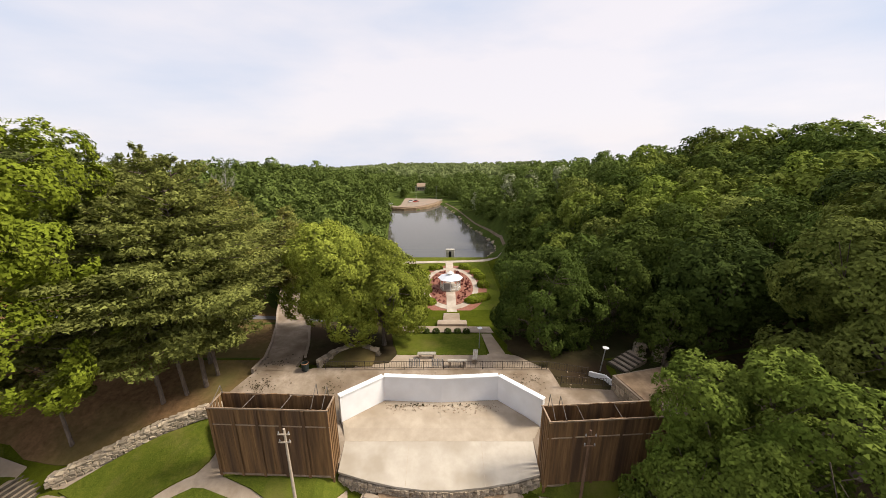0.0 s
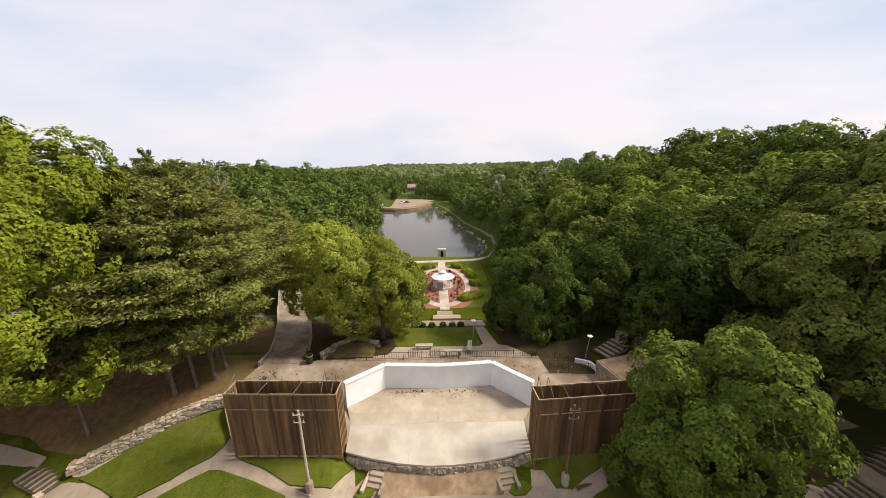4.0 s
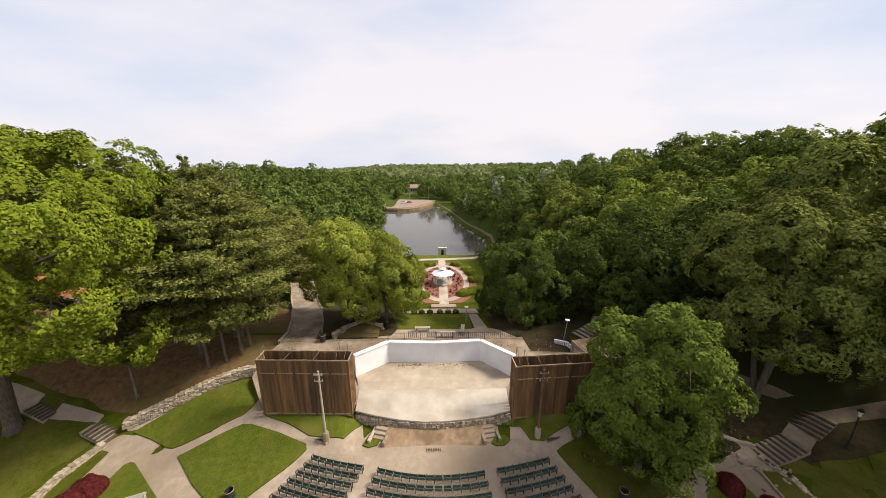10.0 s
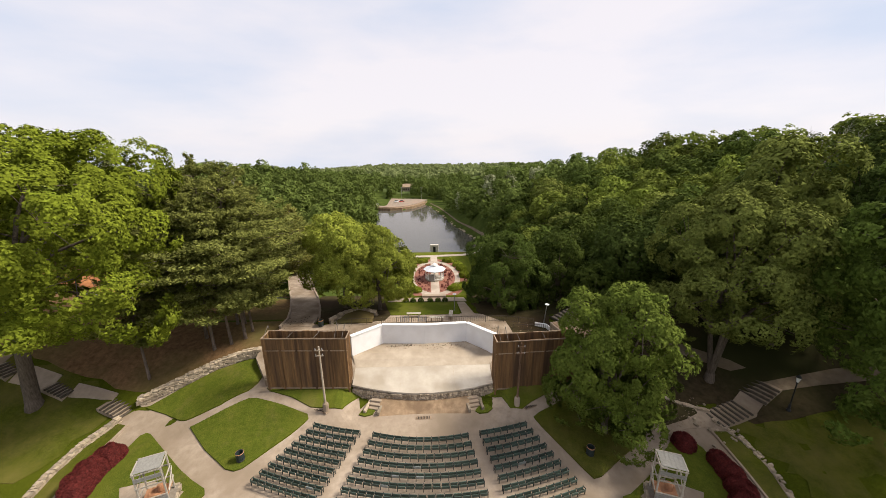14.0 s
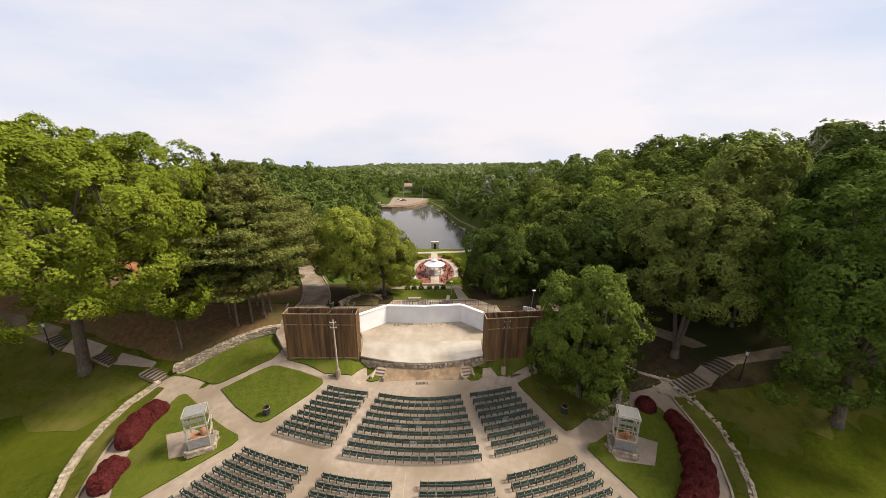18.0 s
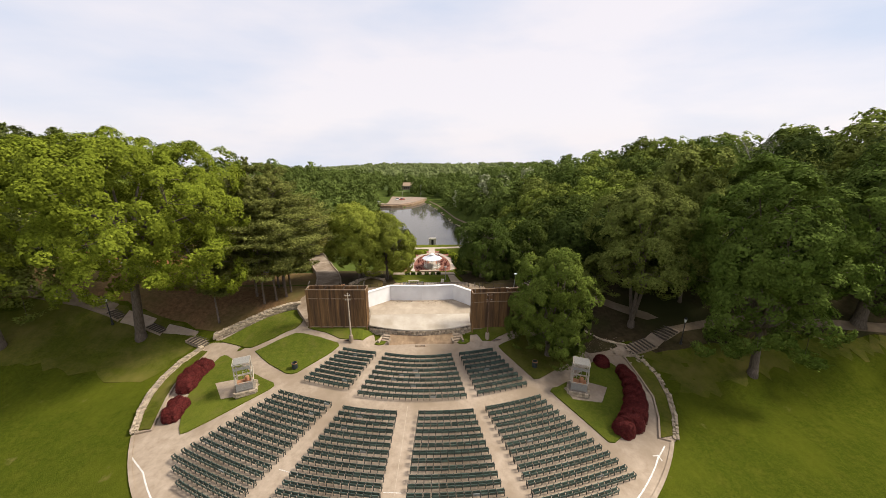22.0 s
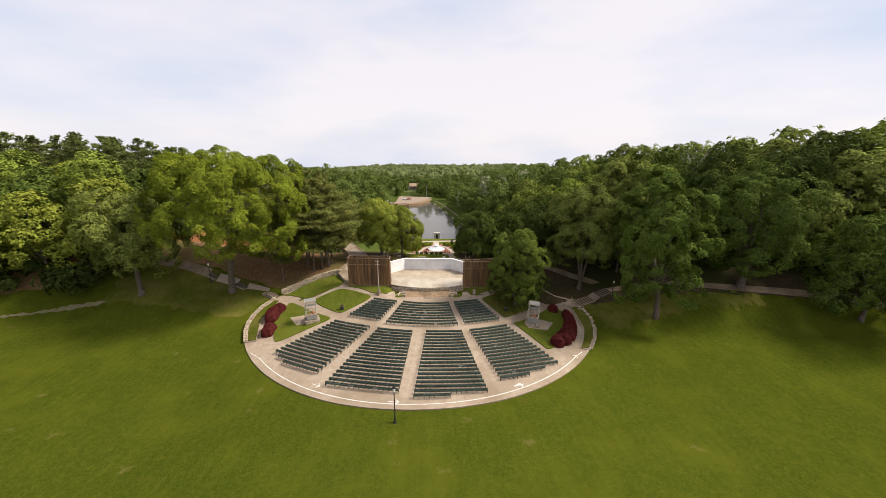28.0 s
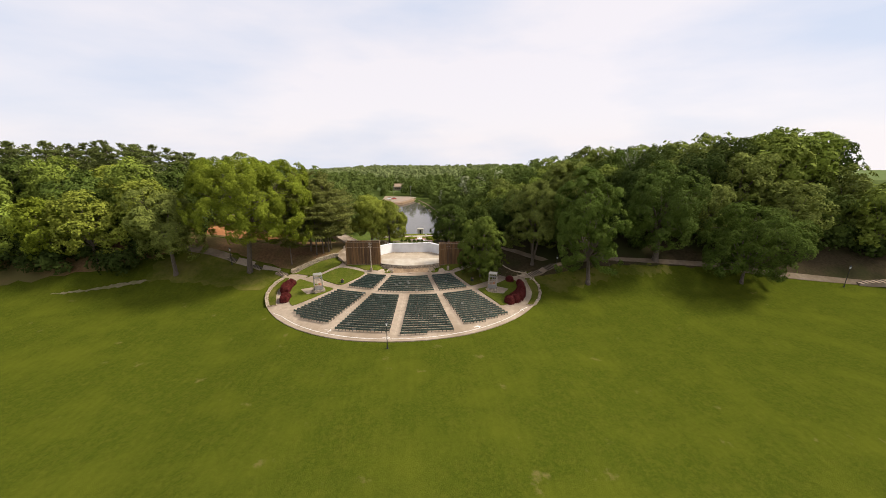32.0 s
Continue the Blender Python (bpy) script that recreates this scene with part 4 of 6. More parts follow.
def broadleaf(seed, h, rx, rz, n, masses, clumps, dome, leaf_size, leafmat, trunk_r, lean=0.0, stems=1, full=0.40, twigs=False):
    """Meshes of a tree of height h: trunk with limbs, and crown."""
    p, nr, c, tips, owner, rnd = crown_points(seed, n, masses, rx, rz, clumps, dome, full)
    zc = h - rz
    p[:, 2] = np.maximum(p[:, 2] + zc, 0.25)
    p[:, 0] += lean * zc
    crown = leaf_mesh("crown", p, nr, leaf_size, leafmat, rnd)
    bm = bmesh.new()
    fork = max(0.14 * h, zc - rz * 0.62)
    lathe(bm, [(trunk_r * 1.6, -0.5), (trunk_r * 1.15, 0.3), (trunk_r, 0.8)], 10)
    tops = []
    for i in range(stems):
        a = 2 * math.pi * i / stems
        tip = Vector((lean * fork + (0.16 * fork * math.cos(a) if stems > 1 else 0), 0.16 * fork * math.sin(a) if stems > 1 else 0, fork))
        bar(bm, (0, 0, 0.6), tip, trunk_r * (1 if stems == 1 else 0.7), trunk_r * (0.72 if stems == 1 else 0.45), 10, False)
        tops.append(tip)
    at = Vector((lean * zc, 0, zc))
    for i in range(len(c)):
        q = Vector(c[i] * 0.95) + at
        top = tops[i % stems]
        mid = top.lerp(q, 0.5) + Vector((0, 0, 0.04 * h))
        bar(bm, top - Vector((0, 0, 0.03 * h)), mid, trunk_r * 0.46, trunk_r * 0.28, 7, False)
        bar(bm, mid, q, trunk_r * 0.28, trunk_r * 0.13, 6, False)
    if twigs:
        for q, k in list(zip(tips, owner))[::5]:
            bar(bm, Vector(c[k] * 0.95) + at, Vector(q) + at - Vector((0, 0, 0.1)), 0.035, 0.012, 4, False)
    return mesh_of("trunk", bm, M_BARK, True), crown


def pine(seed, h, rb, n_whorl, leafmat, bare=0.26, size=0.40, per=24):
    """A pine of height h: bare lower trunk, uneven flat tiers of needle sprays."""
    rnd = np.random.default_rng(seed)
    bm = bmesh.new()
    tr = h * 0.0065 + 0.05
    lathe(bm, [(tr * 1.4, -0.5), (tr * 1.05, 0.4), (tr, 0.8)], 8)
    bar(bm, (0, 0, 0.7), (0, 0, h * 0.98), tr, 0.03, 8, False)
    P, N, A = [], [], []
    for i in range(n_whorl):
        f = i / (n_whorl - 1)
        z0 = h * (bare + (0.985 - bare) * f) + rnd.uniform(-0.3, 0.3)
        shape = (0.62 + 1.0 * f) if f < 0.38 else (1.0 * (1 - (f - 0.38) / 0.63) ** 0.85 + 0.04)
        for j in range(int(rnd.integers(3, 6))):
            a = rnd.uniform(0, 2 * math.pi)
            L = rb * shape * rnd.uniform(0.45, 1.22)
            up = rnd.uniform(-0.20, 0.10) + 0.50 * f ** 2
            bar(bm, (0, 0, z0), (math.cos(a) * L, math.sin(a) * L, z0 + up * L), 0.05, 0.012, 4, False)
            m = max(16, int(per * L * (1.1 - 0.3 * f)))
            # flat fans of side shoots, widest half way out
            s = rnd.uniform(0.22, 1.05, m) ** 0.85
            wide = 0.30 * L * np.sin(np.clip(s, 0.05, 1) * 2.7) + 0.05
            shoot = np.round(rnd.uniform(-1, 1, m) * 2.5) / 2.5
            side = shoot * wide + rnd.normal(size=m) * 0.09
            s = s + np.abs(shoot) * 0.10
            ca, sa = math.cos(a), math.sin(a)
            q = np.stack([ca * L * s - sa * side, sa * L * s + ca * side, z0 + up * L * s + 0.10 * L * s * s + rnd.normal(size=m) * 0.15 + 0.06], 1)
            P.append(q)
            N.append(unit(rnd.normal(size=(m, 3)) * 0.62 + np.array([ca * 0.2, sa * 0.2, 1.0])))
            A.append(np.stack([-(ca - sa * shoot * 0.9), -(sa + ca * shoot * 0.9), np.full(m, -0.25)], 1))
    # leading shoot
    zz = rnd.uniform(0.955, 1.0, 26) * h
    wob = rnd.normal(size=(26, 2)) * (0.03 + 0.5 * (1 - zz / h))[:, None]
    P.append(np.column_stack([wob, zz]))
    N.append(unit(np.column_stack([wob + rnd.normal(size=(26, 2)) * 0.1, np.full(26, 0.15)])))
    A.append(np.tile([0.0, 0.0, -1.0], (26, 1)))
    return mesh_of("trunk", bm, M_PINEBARK, True), leaf_mesh("crown", np.concatenate(P), np.concatenate(N), size, leafmat, rnd, 0.10, np.concatenate(A), 0.30)


def plant(meshes, x, y, label, cat="tree", group="", s=1.0, turn=None, z=None, sz=None, lean=0.0):
    t = thing("tree", pose(x, y, (ground_z(x, y) if z is None else z), 0, lean, random.uniform(0, 360) if turn is None else turn) @ Matrix.Diagonal((s, s, sz or s, 1)), label, cat, group)
    part("trunk", meshes[0], None, t)
    part("crown", meshes[1], None, t)
    return t


random.seed(11)
# the single trees round the amphitheatre
plant(broadleaf(1, 13.0, 4.8, 6.7, 70000, 16, 400, 0.60, 0.16, L_LONE, 0.26, 0.0, 2, 0.35, True), 14.1, 12.6, "dense mid-green broadleaf tree beside the plank screen", turn=30)
plant(broadleaf(12, 23.6, 11.8, 8.4, 150000, 20, 460, 1.00, 0.20, L_BRIGHT, 0.50, 0.11, 1, 0.40, True), -33.2, 16.8, "huge bright green oak at the lawn's edge", turn=0)
plant(broadleaf(3, 22.8, 7.6, 10.4, 62000, 17, 240, 0.95, 0.23, L_EDGE, 0.40, 0.10, 1, 0.33, True), 35.2, 9.2, "tall leaning broadleaf tree at the wood's edge", turn=180)
plant(broadleaf(4, 18.4, 6.4, 7.7, 60000, 13, 320, 0.80, 0.20, L_SAGE, 0.36, 0.0, 3, 0.38, True), 26.4, 17.4, "dull green tree with a forked trunk by the steps", turn=0)
plant(broadleaf(11, 18.6, 5.8, 7.4, 36000, 11, 150, 1.1, 0.28, L_SAGE, 0.30, 0.0, 2, 0.38, True), 33.2, 22.0, "greyish green tree behind the stepped path", turn=40)
plant(broadleaf(8, 16.8, 9.2, 8.5, 44000, 15, 260, 1.10, 0.26, L_EDGE, 0.30, 0.0, 1, 0.38, True), 67.0, 8.2, "low spreading green tree standing on the lawn", turn=50)
plant(broadleaf(9, 20.5, 7.8, 9.4, 38000, 14, 230, 1.15, 0.28, L_TREE, 0.60, 0.0, 1, 0.36, True), 52.0, 14.0, "thick-trunked tree at the wood's edge", turn=90)
plant(broadleaf(10, 17.0, 6.2, 7.0, 36000, 13, 220, 1.0, 0.25, L_SAGE, 0.36, 0.0, 1, 0.38, True), -46.2, 14.5, "olive-green tree with a thick trunk on the lawn", turn=10)
plant(broadleaf(5, 11.9, 5.0, 5.2, 58000, 13, 340, 0.72, 0.17, L_OLIVE, 0.24, 0.0, 1, 0.40, True), -9.8, 30.0, "broad yellow-green tree behind the plaza", turn=15)
plant(broadleaf(6, 10.4, 4.5, 4.7, 46000, 12, 280, 0.68, 0.17, L_OLIVE, 0.20, 0.0, 1, 0.40, True), -5.5, 29.0, "yellow-green tree behind the stage wall", turn=70)
plant(broadleaf(7, 9.2, 5.1, 5.2, 44000, 11, 180, 0.74, 0.18, L_TREE, 0.22, 0.0, 1, 0.42, True), 9.0, 29.6, "round dark green tree beside the garden path", turn=0)

# woods: a few grown shapes, planted many times
V_BROAD = [broadleaf(20 + i, 17.0, 6.2, 7.8, 8200, 13, 150, 1.15, 0.43, m, 0.28, 0.0, 1, 0.40) for i, m in enumerate((L_DARK, L_MID, L_DEEP, L_SAGE, L_BRIGHT, L_DARK, L_TREE, L_OLIVE))]
V_BACK = [broadleaf(30 + i, 17.0, 6.3, 7.8, 3200, 11, 90, 1.45, 0.68, m, 0.28, 0.0, 1, 0.40) for i, m in enumerate((L_MID, L_DEEP, L_SAGE, L_TREE, L_FRESH))]
V_PINE = [pine(40 + i, 21.0, 4.9, 28, m, 0.30, 0.43, 32) for i, m in enumerate((L_PINE, L_PINE2, L_PINE, L_PINE3))]
V_NEAR = [pine(45 + i, 16.8, 6.0, 22, L_PINE, 0.27, 0.28, 84) for i in range(2)]
V_SMALL = [pine(50, 10.5, 3.6, 11, L_PINE, 0.36, 0.34, 66)]
random.seed(5)


def spots(x0, x1, y0, y1, gap, keep, most=400):
    made, tries = [], 0
    while tries < 8000 and len(made) < most:
        tries += 1
        x, y = random.uniform(x0, x1), random.uniform(y0, y1)
        if keep(x, y) and not any((x - a) ** 2 + (y - b) ** 2 < gap * gap for a, b in made):
            made.append((x, y))
    return made


def scatter(x0, x1, y0, y1, gap, keep, choose, label, group, hs):
    for x, y in spots(x0, x1, y0, y1, gap, keep):
        s = random.uniform(*hs) * (hs_at(x, y))
        plant(choose(x, y), x, y, label, "tree", group, s * random.uniform(0.95, 1.15), sz=s)


# trees nearer to the stage are lower than those up the slopes
hs_at = lambda x, y: (0.71 + 0.28 * sm(38, 80, abs(x))) * (0.86 + 0.14 * sm(16, 38, y)) if x > 0 else 0.82 + 0.14 * sm(34, 60, abs(x))
hero = ((-34, 17, 8), (35, 9.6, 5.5), (26, 17, 5), (52, 14, 5), (67, 8, 7), (-46.2, 14.5, 5), (-11, 30, 6), (9.6, 30, 6))
free = lambda x, y: all((x - a) ** 2 + (y - b) ** 2 > r * r for a, b, r in hero)
# pines on the left
scatter(-64, -19.5, 25, 66, 6.4, lambda x, y: free(x, y) and x < -18.5 - 0.12 * (y - 21) and not (-60 < x < -27 and 31 < y < 40) and not (x < -22 and y < 33), lambda x, y: V_PINE[3] if x < -42 else random.choice(V_PINE[:3]), "tall pine with bare lower trunk on needle-strewn soil", "pine wood", (0.86, 1.0))
for k, (px, py, s, ln) in enumerate(((-20.9, 21.9, 0.92, 3), (-19.6, 22.6, 0.86, -3), (-18.6, 23.4, 0.98, 2), (-22.6, 23.6, 0.98, 0), (-19.9, 26.0, 1.02, 0), (-24.0, 28.5, 1.05, 0), (-18.4, 24.6, 0.80, 2))):
    plant(V_NEAR[k % 2], px, py, "pine with a bare leaning trunk beside the stone wall", "tree", "pine wood", s, lean=ln)
scatter(-110, -62, 34, 62, 6.5, lambda x, y: True, lambda x, y: V_PINE[3], "tall pine behind the broadleaf belt", "pine wood", (0.90, 1.0))
plant(V_SMALL[0], -25.6, 19.4, "small pine with a bare trunk above the stone wall", "tree", "pine wood", 1.0)
# broadleaf belt left of the lawn
scatter(-105, -52, 11, 40, 7.0, lambda x, y: free(x, y) and y > 13.0 - 0.06 * (x + 60), lambda x, y: random.choice((V_BROAD[1], V_BROAD[4], V_BROAD[6], V_BROAD[7])), "mid-green broadleaf tree at the lawn's edge", "wood left of the lawn", (0.80, 0.96))
# right wood
scatter(21, 112, 10, 112, 7.8, lambda x, y: free(x, y) and y > 18.5 - 0.075 * (x - 30) and x > 15.5 + 0.11 * y and not (y < 23 and x < 33), lambda x, y: random.choice(V_BACK) if y > 50 or x > 84 else random.choice((V_BROAD[0], V_BROAD[2], V_BROAD[2], V_BROAD[6], V_BROAD[5], V_BROAD[3], V_BROAD[2]) if x > 44 or y > 40 else (V_BROAD[0], V_BROAD[5], V_BROAD[2], V_BROAD[6])), "dense dark green tree in the wood on the slope", "wood right of the stage", (0.84, 1.14))

for px, py, s in ((16.8, 31.5, 0.52), (22.4, 27.0, 0.60), (19.6, 36.5, 0.58), (14.6, 36.8, 0.48), (25.0, 33.0, 0.66), (18.6, 25.6, 0.40)):
    plant(random.choice((V_BROAD[0], V_BROAD[2])), px, py, "dark green tree behind the stage's service yard", "tree", "wood right of the stage", s)


def joined_wood(name, places, shapes, label, sizes, material):
    """Far woods that nobody could count: crowns joined into one mesh."""
    vs, fs, k = [], [], 0
    rnd = np.random.default_rng(3)
    src = []
    for s in shapes:
        co = np.empty(len(s.vertices) * 3, np.float32)
        s.vertices.foreach_get("co", co)
        ix = np.empty(len(s.loops), np.int32)
        s.loops.foreach_get("vertex_index", ix)
        src.append((co.reshape(-1, 3), ix.reshape(-1, 3)))
    for x, y in places:
        co, ix = src[rnd.integers(0, len(src))]
        a, s = rnd.uniform(0, 6.28), rnd.uniform(*sizes)
        c, sn = math.cos(a) * s, math.sin(a) * s
        q = np.stack([co[:, 0] * c - co[:, 1] * sn + x, co[:, 0] * sn + co[:, 1] * c + y, co[:, 2] * s * rnd.uniform(0.85, 1.15) + ground_z(x, y)], 1)
        vs.append(q)
        fs.append(ix + k)
        k += len(co)
    me = tri_mesh(name, np.concatenate(vs), np.concatenate(fs), material)
    tagged(new(name, me), label, "woods", kind="stuff")


S_MID = [broadleaf(60 + i, 15.0, 5.4, 7.0, 820, 9, 34, 1.75, 1.02, L_MID, 0.25)[1] for i in range(3)]


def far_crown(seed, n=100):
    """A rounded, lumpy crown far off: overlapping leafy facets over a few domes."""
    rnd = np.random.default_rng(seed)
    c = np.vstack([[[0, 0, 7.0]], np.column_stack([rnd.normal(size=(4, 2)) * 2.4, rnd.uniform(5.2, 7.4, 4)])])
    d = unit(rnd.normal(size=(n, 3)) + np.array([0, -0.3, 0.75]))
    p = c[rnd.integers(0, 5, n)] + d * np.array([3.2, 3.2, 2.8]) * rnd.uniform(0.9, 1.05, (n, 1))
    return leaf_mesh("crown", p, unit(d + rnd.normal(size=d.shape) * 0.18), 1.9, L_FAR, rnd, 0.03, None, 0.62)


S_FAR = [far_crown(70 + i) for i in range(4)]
joined_wood("valley_wood_left", spots(-95, -15, 42, 270, 7.4, lambda x, y: x < np.interp(y, (42, 60, 117, 164, 245), (-27, -27, -23, -27, -40)) and not (x < -19 and y < 64 and x > -64)), S_MID, "green broadleaf wood on the valley side", (0.62, 0.84), L_VALLEY)
joined_wood("valley_wood_right", spots(14, 120, 110, 300, 8.2, lambda x, y: x > np.interp(y, (110, 130, 150, 170, 200, 225, 250, 300), (24, 28, 25.5, 20, 14.5, 9.5, 3, -2))), S_MID, "green wood on the lake's bank", (0.66, 0.95), L_VALLEY)
joined_wood("garden_side_wood", spots(15, 40, 40, 128, 6.0, lambda x, y: x > np.interp(y, (40, 60, 80, 105, 118, 128), (17, 18.5, 18, 22, 29, 30)), 90), S_MID, "green trees between the garden and the hillside", (0.42, 0.66), L_DEEP)
joined_wood("lakeside_thicket", spots(-110, 40, 258, 362, 8.0, lambda x, y: not (-62 < x < 4 and y < (288 if x < -30 else 268)) and not (-26 < x < -11 and y < 334)), S_MID, "green trees behind the lake's far end", (0.6, 0.95), L_VALLEY)
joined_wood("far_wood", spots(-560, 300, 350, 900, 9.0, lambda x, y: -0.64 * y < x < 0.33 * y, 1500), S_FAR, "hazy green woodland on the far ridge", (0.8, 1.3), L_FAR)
joined_wood("blossom_trees", [(31, 160), (38, 152), (43, 166), (49, 146), (20, 198)], S_MID, "pale blossoming trees among the lakeside wood", (0.74, 0.95), L_PALE)



def bare_tree(x, y, h, seed, label):
    """A leafless tree: trunk, forked limbs and fine twigs."""
    rnd = random.Random(seed)
    t = thing("bare_tree", pose(x, y, ground_z(x, y)), label, "tree")
    bm = bmesh.new()
    bar(bm, (0, 0, -0.4), (0, 0, h * 0.62), 0.16, 0.08, 8, False)
    part("trunk", bm, M_PALEBARK, t)
    for i in range(9):
        a, z0 = i * 2.4 + rnd.uniform(-0.4, 0.4), h * (0.48 + 0.016 * i)
        L = h * rnd.uniform(0.22, 0.36)
        tip = Vector((math.cos(a) * L * 0.62, math.sin(a) * L * 0.62, z0 + L))
        bm = bmesh.new()
        bar(bm, (0, 0, z0), tip, 0.05, 0.02, 5, False)
        for k in range(26):
            q = Vector((0, 0, z0)).lerp(tip, rnd.uniform(0.3, 1.0))
            w = q + Vector((rnd.uniform(-1, 1), rnd.uniform(-1, 1), rnd.uniform(0.3, 1.3))) * h * 0.05
            bar(bm, q, w, 0.016, 0.008, 4, False)
        part("limb", bm, M_PALEBARK, t)


bare_tree(-53, 86, 16.0, 3, "leafless grey tree standing above the pines")
bare_tree(63, 44, 19.6, 5, "pale leafless tree above the wood on the slope")

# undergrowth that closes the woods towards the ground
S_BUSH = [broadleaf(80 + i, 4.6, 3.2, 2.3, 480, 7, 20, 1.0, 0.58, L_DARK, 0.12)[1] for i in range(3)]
# added bushes; their dark leaves stand in for deep shade on the right
joined_wood("undergrowth_right", spots(30, 112, 12, 60, 3.8, lambda x, y: y > 19.2 - 0.075 * (x - 30), 330), S_BUSH, "dark undergrowth added for the shade below the trees", (0.7, 1.3), L_DARK)
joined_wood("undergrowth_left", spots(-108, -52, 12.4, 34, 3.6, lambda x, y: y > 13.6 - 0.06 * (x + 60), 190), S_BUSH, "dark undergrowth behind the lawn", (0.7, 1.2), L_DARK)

# ---- stone walls, stone by stone ----
STONES = []
srnd = random.Random(3)
for k in range(6):
    bm = bmesh.new()
    box(bm, -0.5, 0.5, -0.5, 0.5, -0.5, 0.5, None, 0.10)
    for v in bm.verts:
        v.co += Vector((srnd.uniform(-0.13, 0.13), srnd.uniform(-0.13, 0.13), srnd.uniform(-0.13, 0.13)))
    STONES.append(mesh_of("stone", bm, M_STONE))


def stone_wall(name, path, h, w, label, zf=None, size=0.42, rows=3, deep=1, gaps=0.0, seed=1):
    """A rubble wall along a polyline: a mortar core with loose stones set round it."""
    zf = zf or ground_z
    rnd = random.Random(seed)
    t = thing(name, pose(0, 0, 0), label, "wall", kind="structure")
    bm = bmesh.new()
    for (x0, y0), (x1, y1) in zip(path, path[1:]):
        d = math.hypot(x1 - x0, y1 - y0)
        n = max(1, round(d / 0.8))
        for i in range(n):
            u0, u1 = i / n, (i + 1) / n
            a, b = (x0 + (x1 - x0) * u0, y0 + (y1 - y0) * u0), (x0 + (x1 - x0) * u1, y0 + (y1 - y0) * u1)
            z = zf((a[0] + b[0]) / 2, (a[1] + b[1]) / 2)
            m = Matrix.Translation((a[0], a[1], z)) @ Matrix.Rotation(math.atan2(b[1] - a[1], b[0] - a[0]), 4, "Z")
            if not gaps:
                box(bm, 0, d / n, -w * 0.40, w * 0.40, -0.4, h * 0.88, m)
        for r in range(rows):
            s = 0.0
            while s < d:
                l = size * rnd.uniform(0.7, 1.6)
                for q in range(deep):
                    if rnd.random() < gaps:
                        continue
                    u = min(1, (s + l / 2) / d)
                    x, y = x0 + (x1 - x0) * u, y0 + (y1 - y0) * u
                    off = 0 if deep == 1 else (q / (deep - 1) - 0.5) * w * 0.56
                    ob = part("stone", STONES[rnd.randrange(6)], None, t)
                    hh = h / rows
                    ang = math.degrees(math.atan2(y1 - y0, x1 - x0))
                    ob.matrix_basis = pose(x - off * math.sin(radians(ang)), y + off * math.cos(radians(ang)), zf(x, y) + hh * (r + 0.5) + rnd.uniform(-0.02, 0.03), rnd.uniform(-7, 7), rnd.uniform(-7, 7), ang + rnd.uniform(-14, 14)) @ Matrix.Diagonal((l * 0.97, (w if deep == 1 else w / deep) * rnd.uniform(0.9, 1.12), hh * rnd.uniform(0.85, 1.2), 1))
                s += l
    if len(bm.verts):
        part("core", bm, M_MORTAR, t)
    else:
        bm.free()
    return t


stone_wall("stone_wall_left", [(-15.9, 21.2), (-17.4, 20.95), (-19.2, 20.2), (-21.1, 19.25), (-23.2, 18.15), (-25.0, 17.3)], 0.8, 0.6, "pale limestone rubble wall below the pines", size=0.30, rows=4, deep=2, seed=2)
stone_wall("stone_edging_left", [(-25.9, 16.1), (-26.9, 13.7), (-27.15, 11.2), (-26.95, 9.1), (-26.3, 7.0), (-25.1, 4.6)], 0.45, 0.5, "low limestone wall curving along the lawn", size=0.24, rows=3, deep=2, seed=3)
stone_wall("stone_edging_right", [(23.9, 14.0), (24.9, 12.2), (25.35, 9.8), (24.9, 7.2), (23.8, 4.8), (22.0, 2.0)], 0.26, 0.44, "broken low limestone edging along the lawn", size=0.19, rows=2, deep=2, gaps=0.42, seed=4)
stone_wall("stone_edging_steps", [(18.6, 18.2), (20.6, 16.8), (22.4, 15.6), (24.0, 14.7)], 0.24, 0.3, "low stone edging above the steps", size=0.28, rows=1, gaps=0.15, seed=5)
fz = lambda x, y: -20.12
stone_wall("stage_front_wall", [(x, y + 0.12) for x, y in front], 0.90, 0.35, "rubble stone wall under the stage apron", zf=fz, size=0.19, rows=4, seed=6)
stone_wall("bank_wall", [(-10.4, 25.2), (-9.2, 27.0), (-7.8, 28.0), (-5.8, 27.0)], 0.7, 0.4, "rubble stone bank under the yellow-green trees", zf=lambda x, y: -17.6, size=0.45, rows=3, seed=7)
drape("bank_soil", ragged([(-10.2, 25.3), (-9.1, 27.0), (-7.8, 27.9), (-5.9, 26.9), (-5.9, 25.3)], 0.1, 0.5, 12), 0.0, M_FOREST, 0.6, 0.6, zf=lambda x, y: -17.45 + 0.35 * sm(25.3, 27.5, y), label="bare brown soil behind the rubble bank", category="ground")
for gx, gz in ((17.2, 27.0), (18.6, 26.4)):
    stone_wall("stone_pillar", [(gx - 0.35, gz), (gx + 0.35, gz)], 1.5, 0.7, "square rubble pillar beside the back steps", zf=lambda x, y: -17.9, size=0.35, rows=5, deep=2, seed=8)


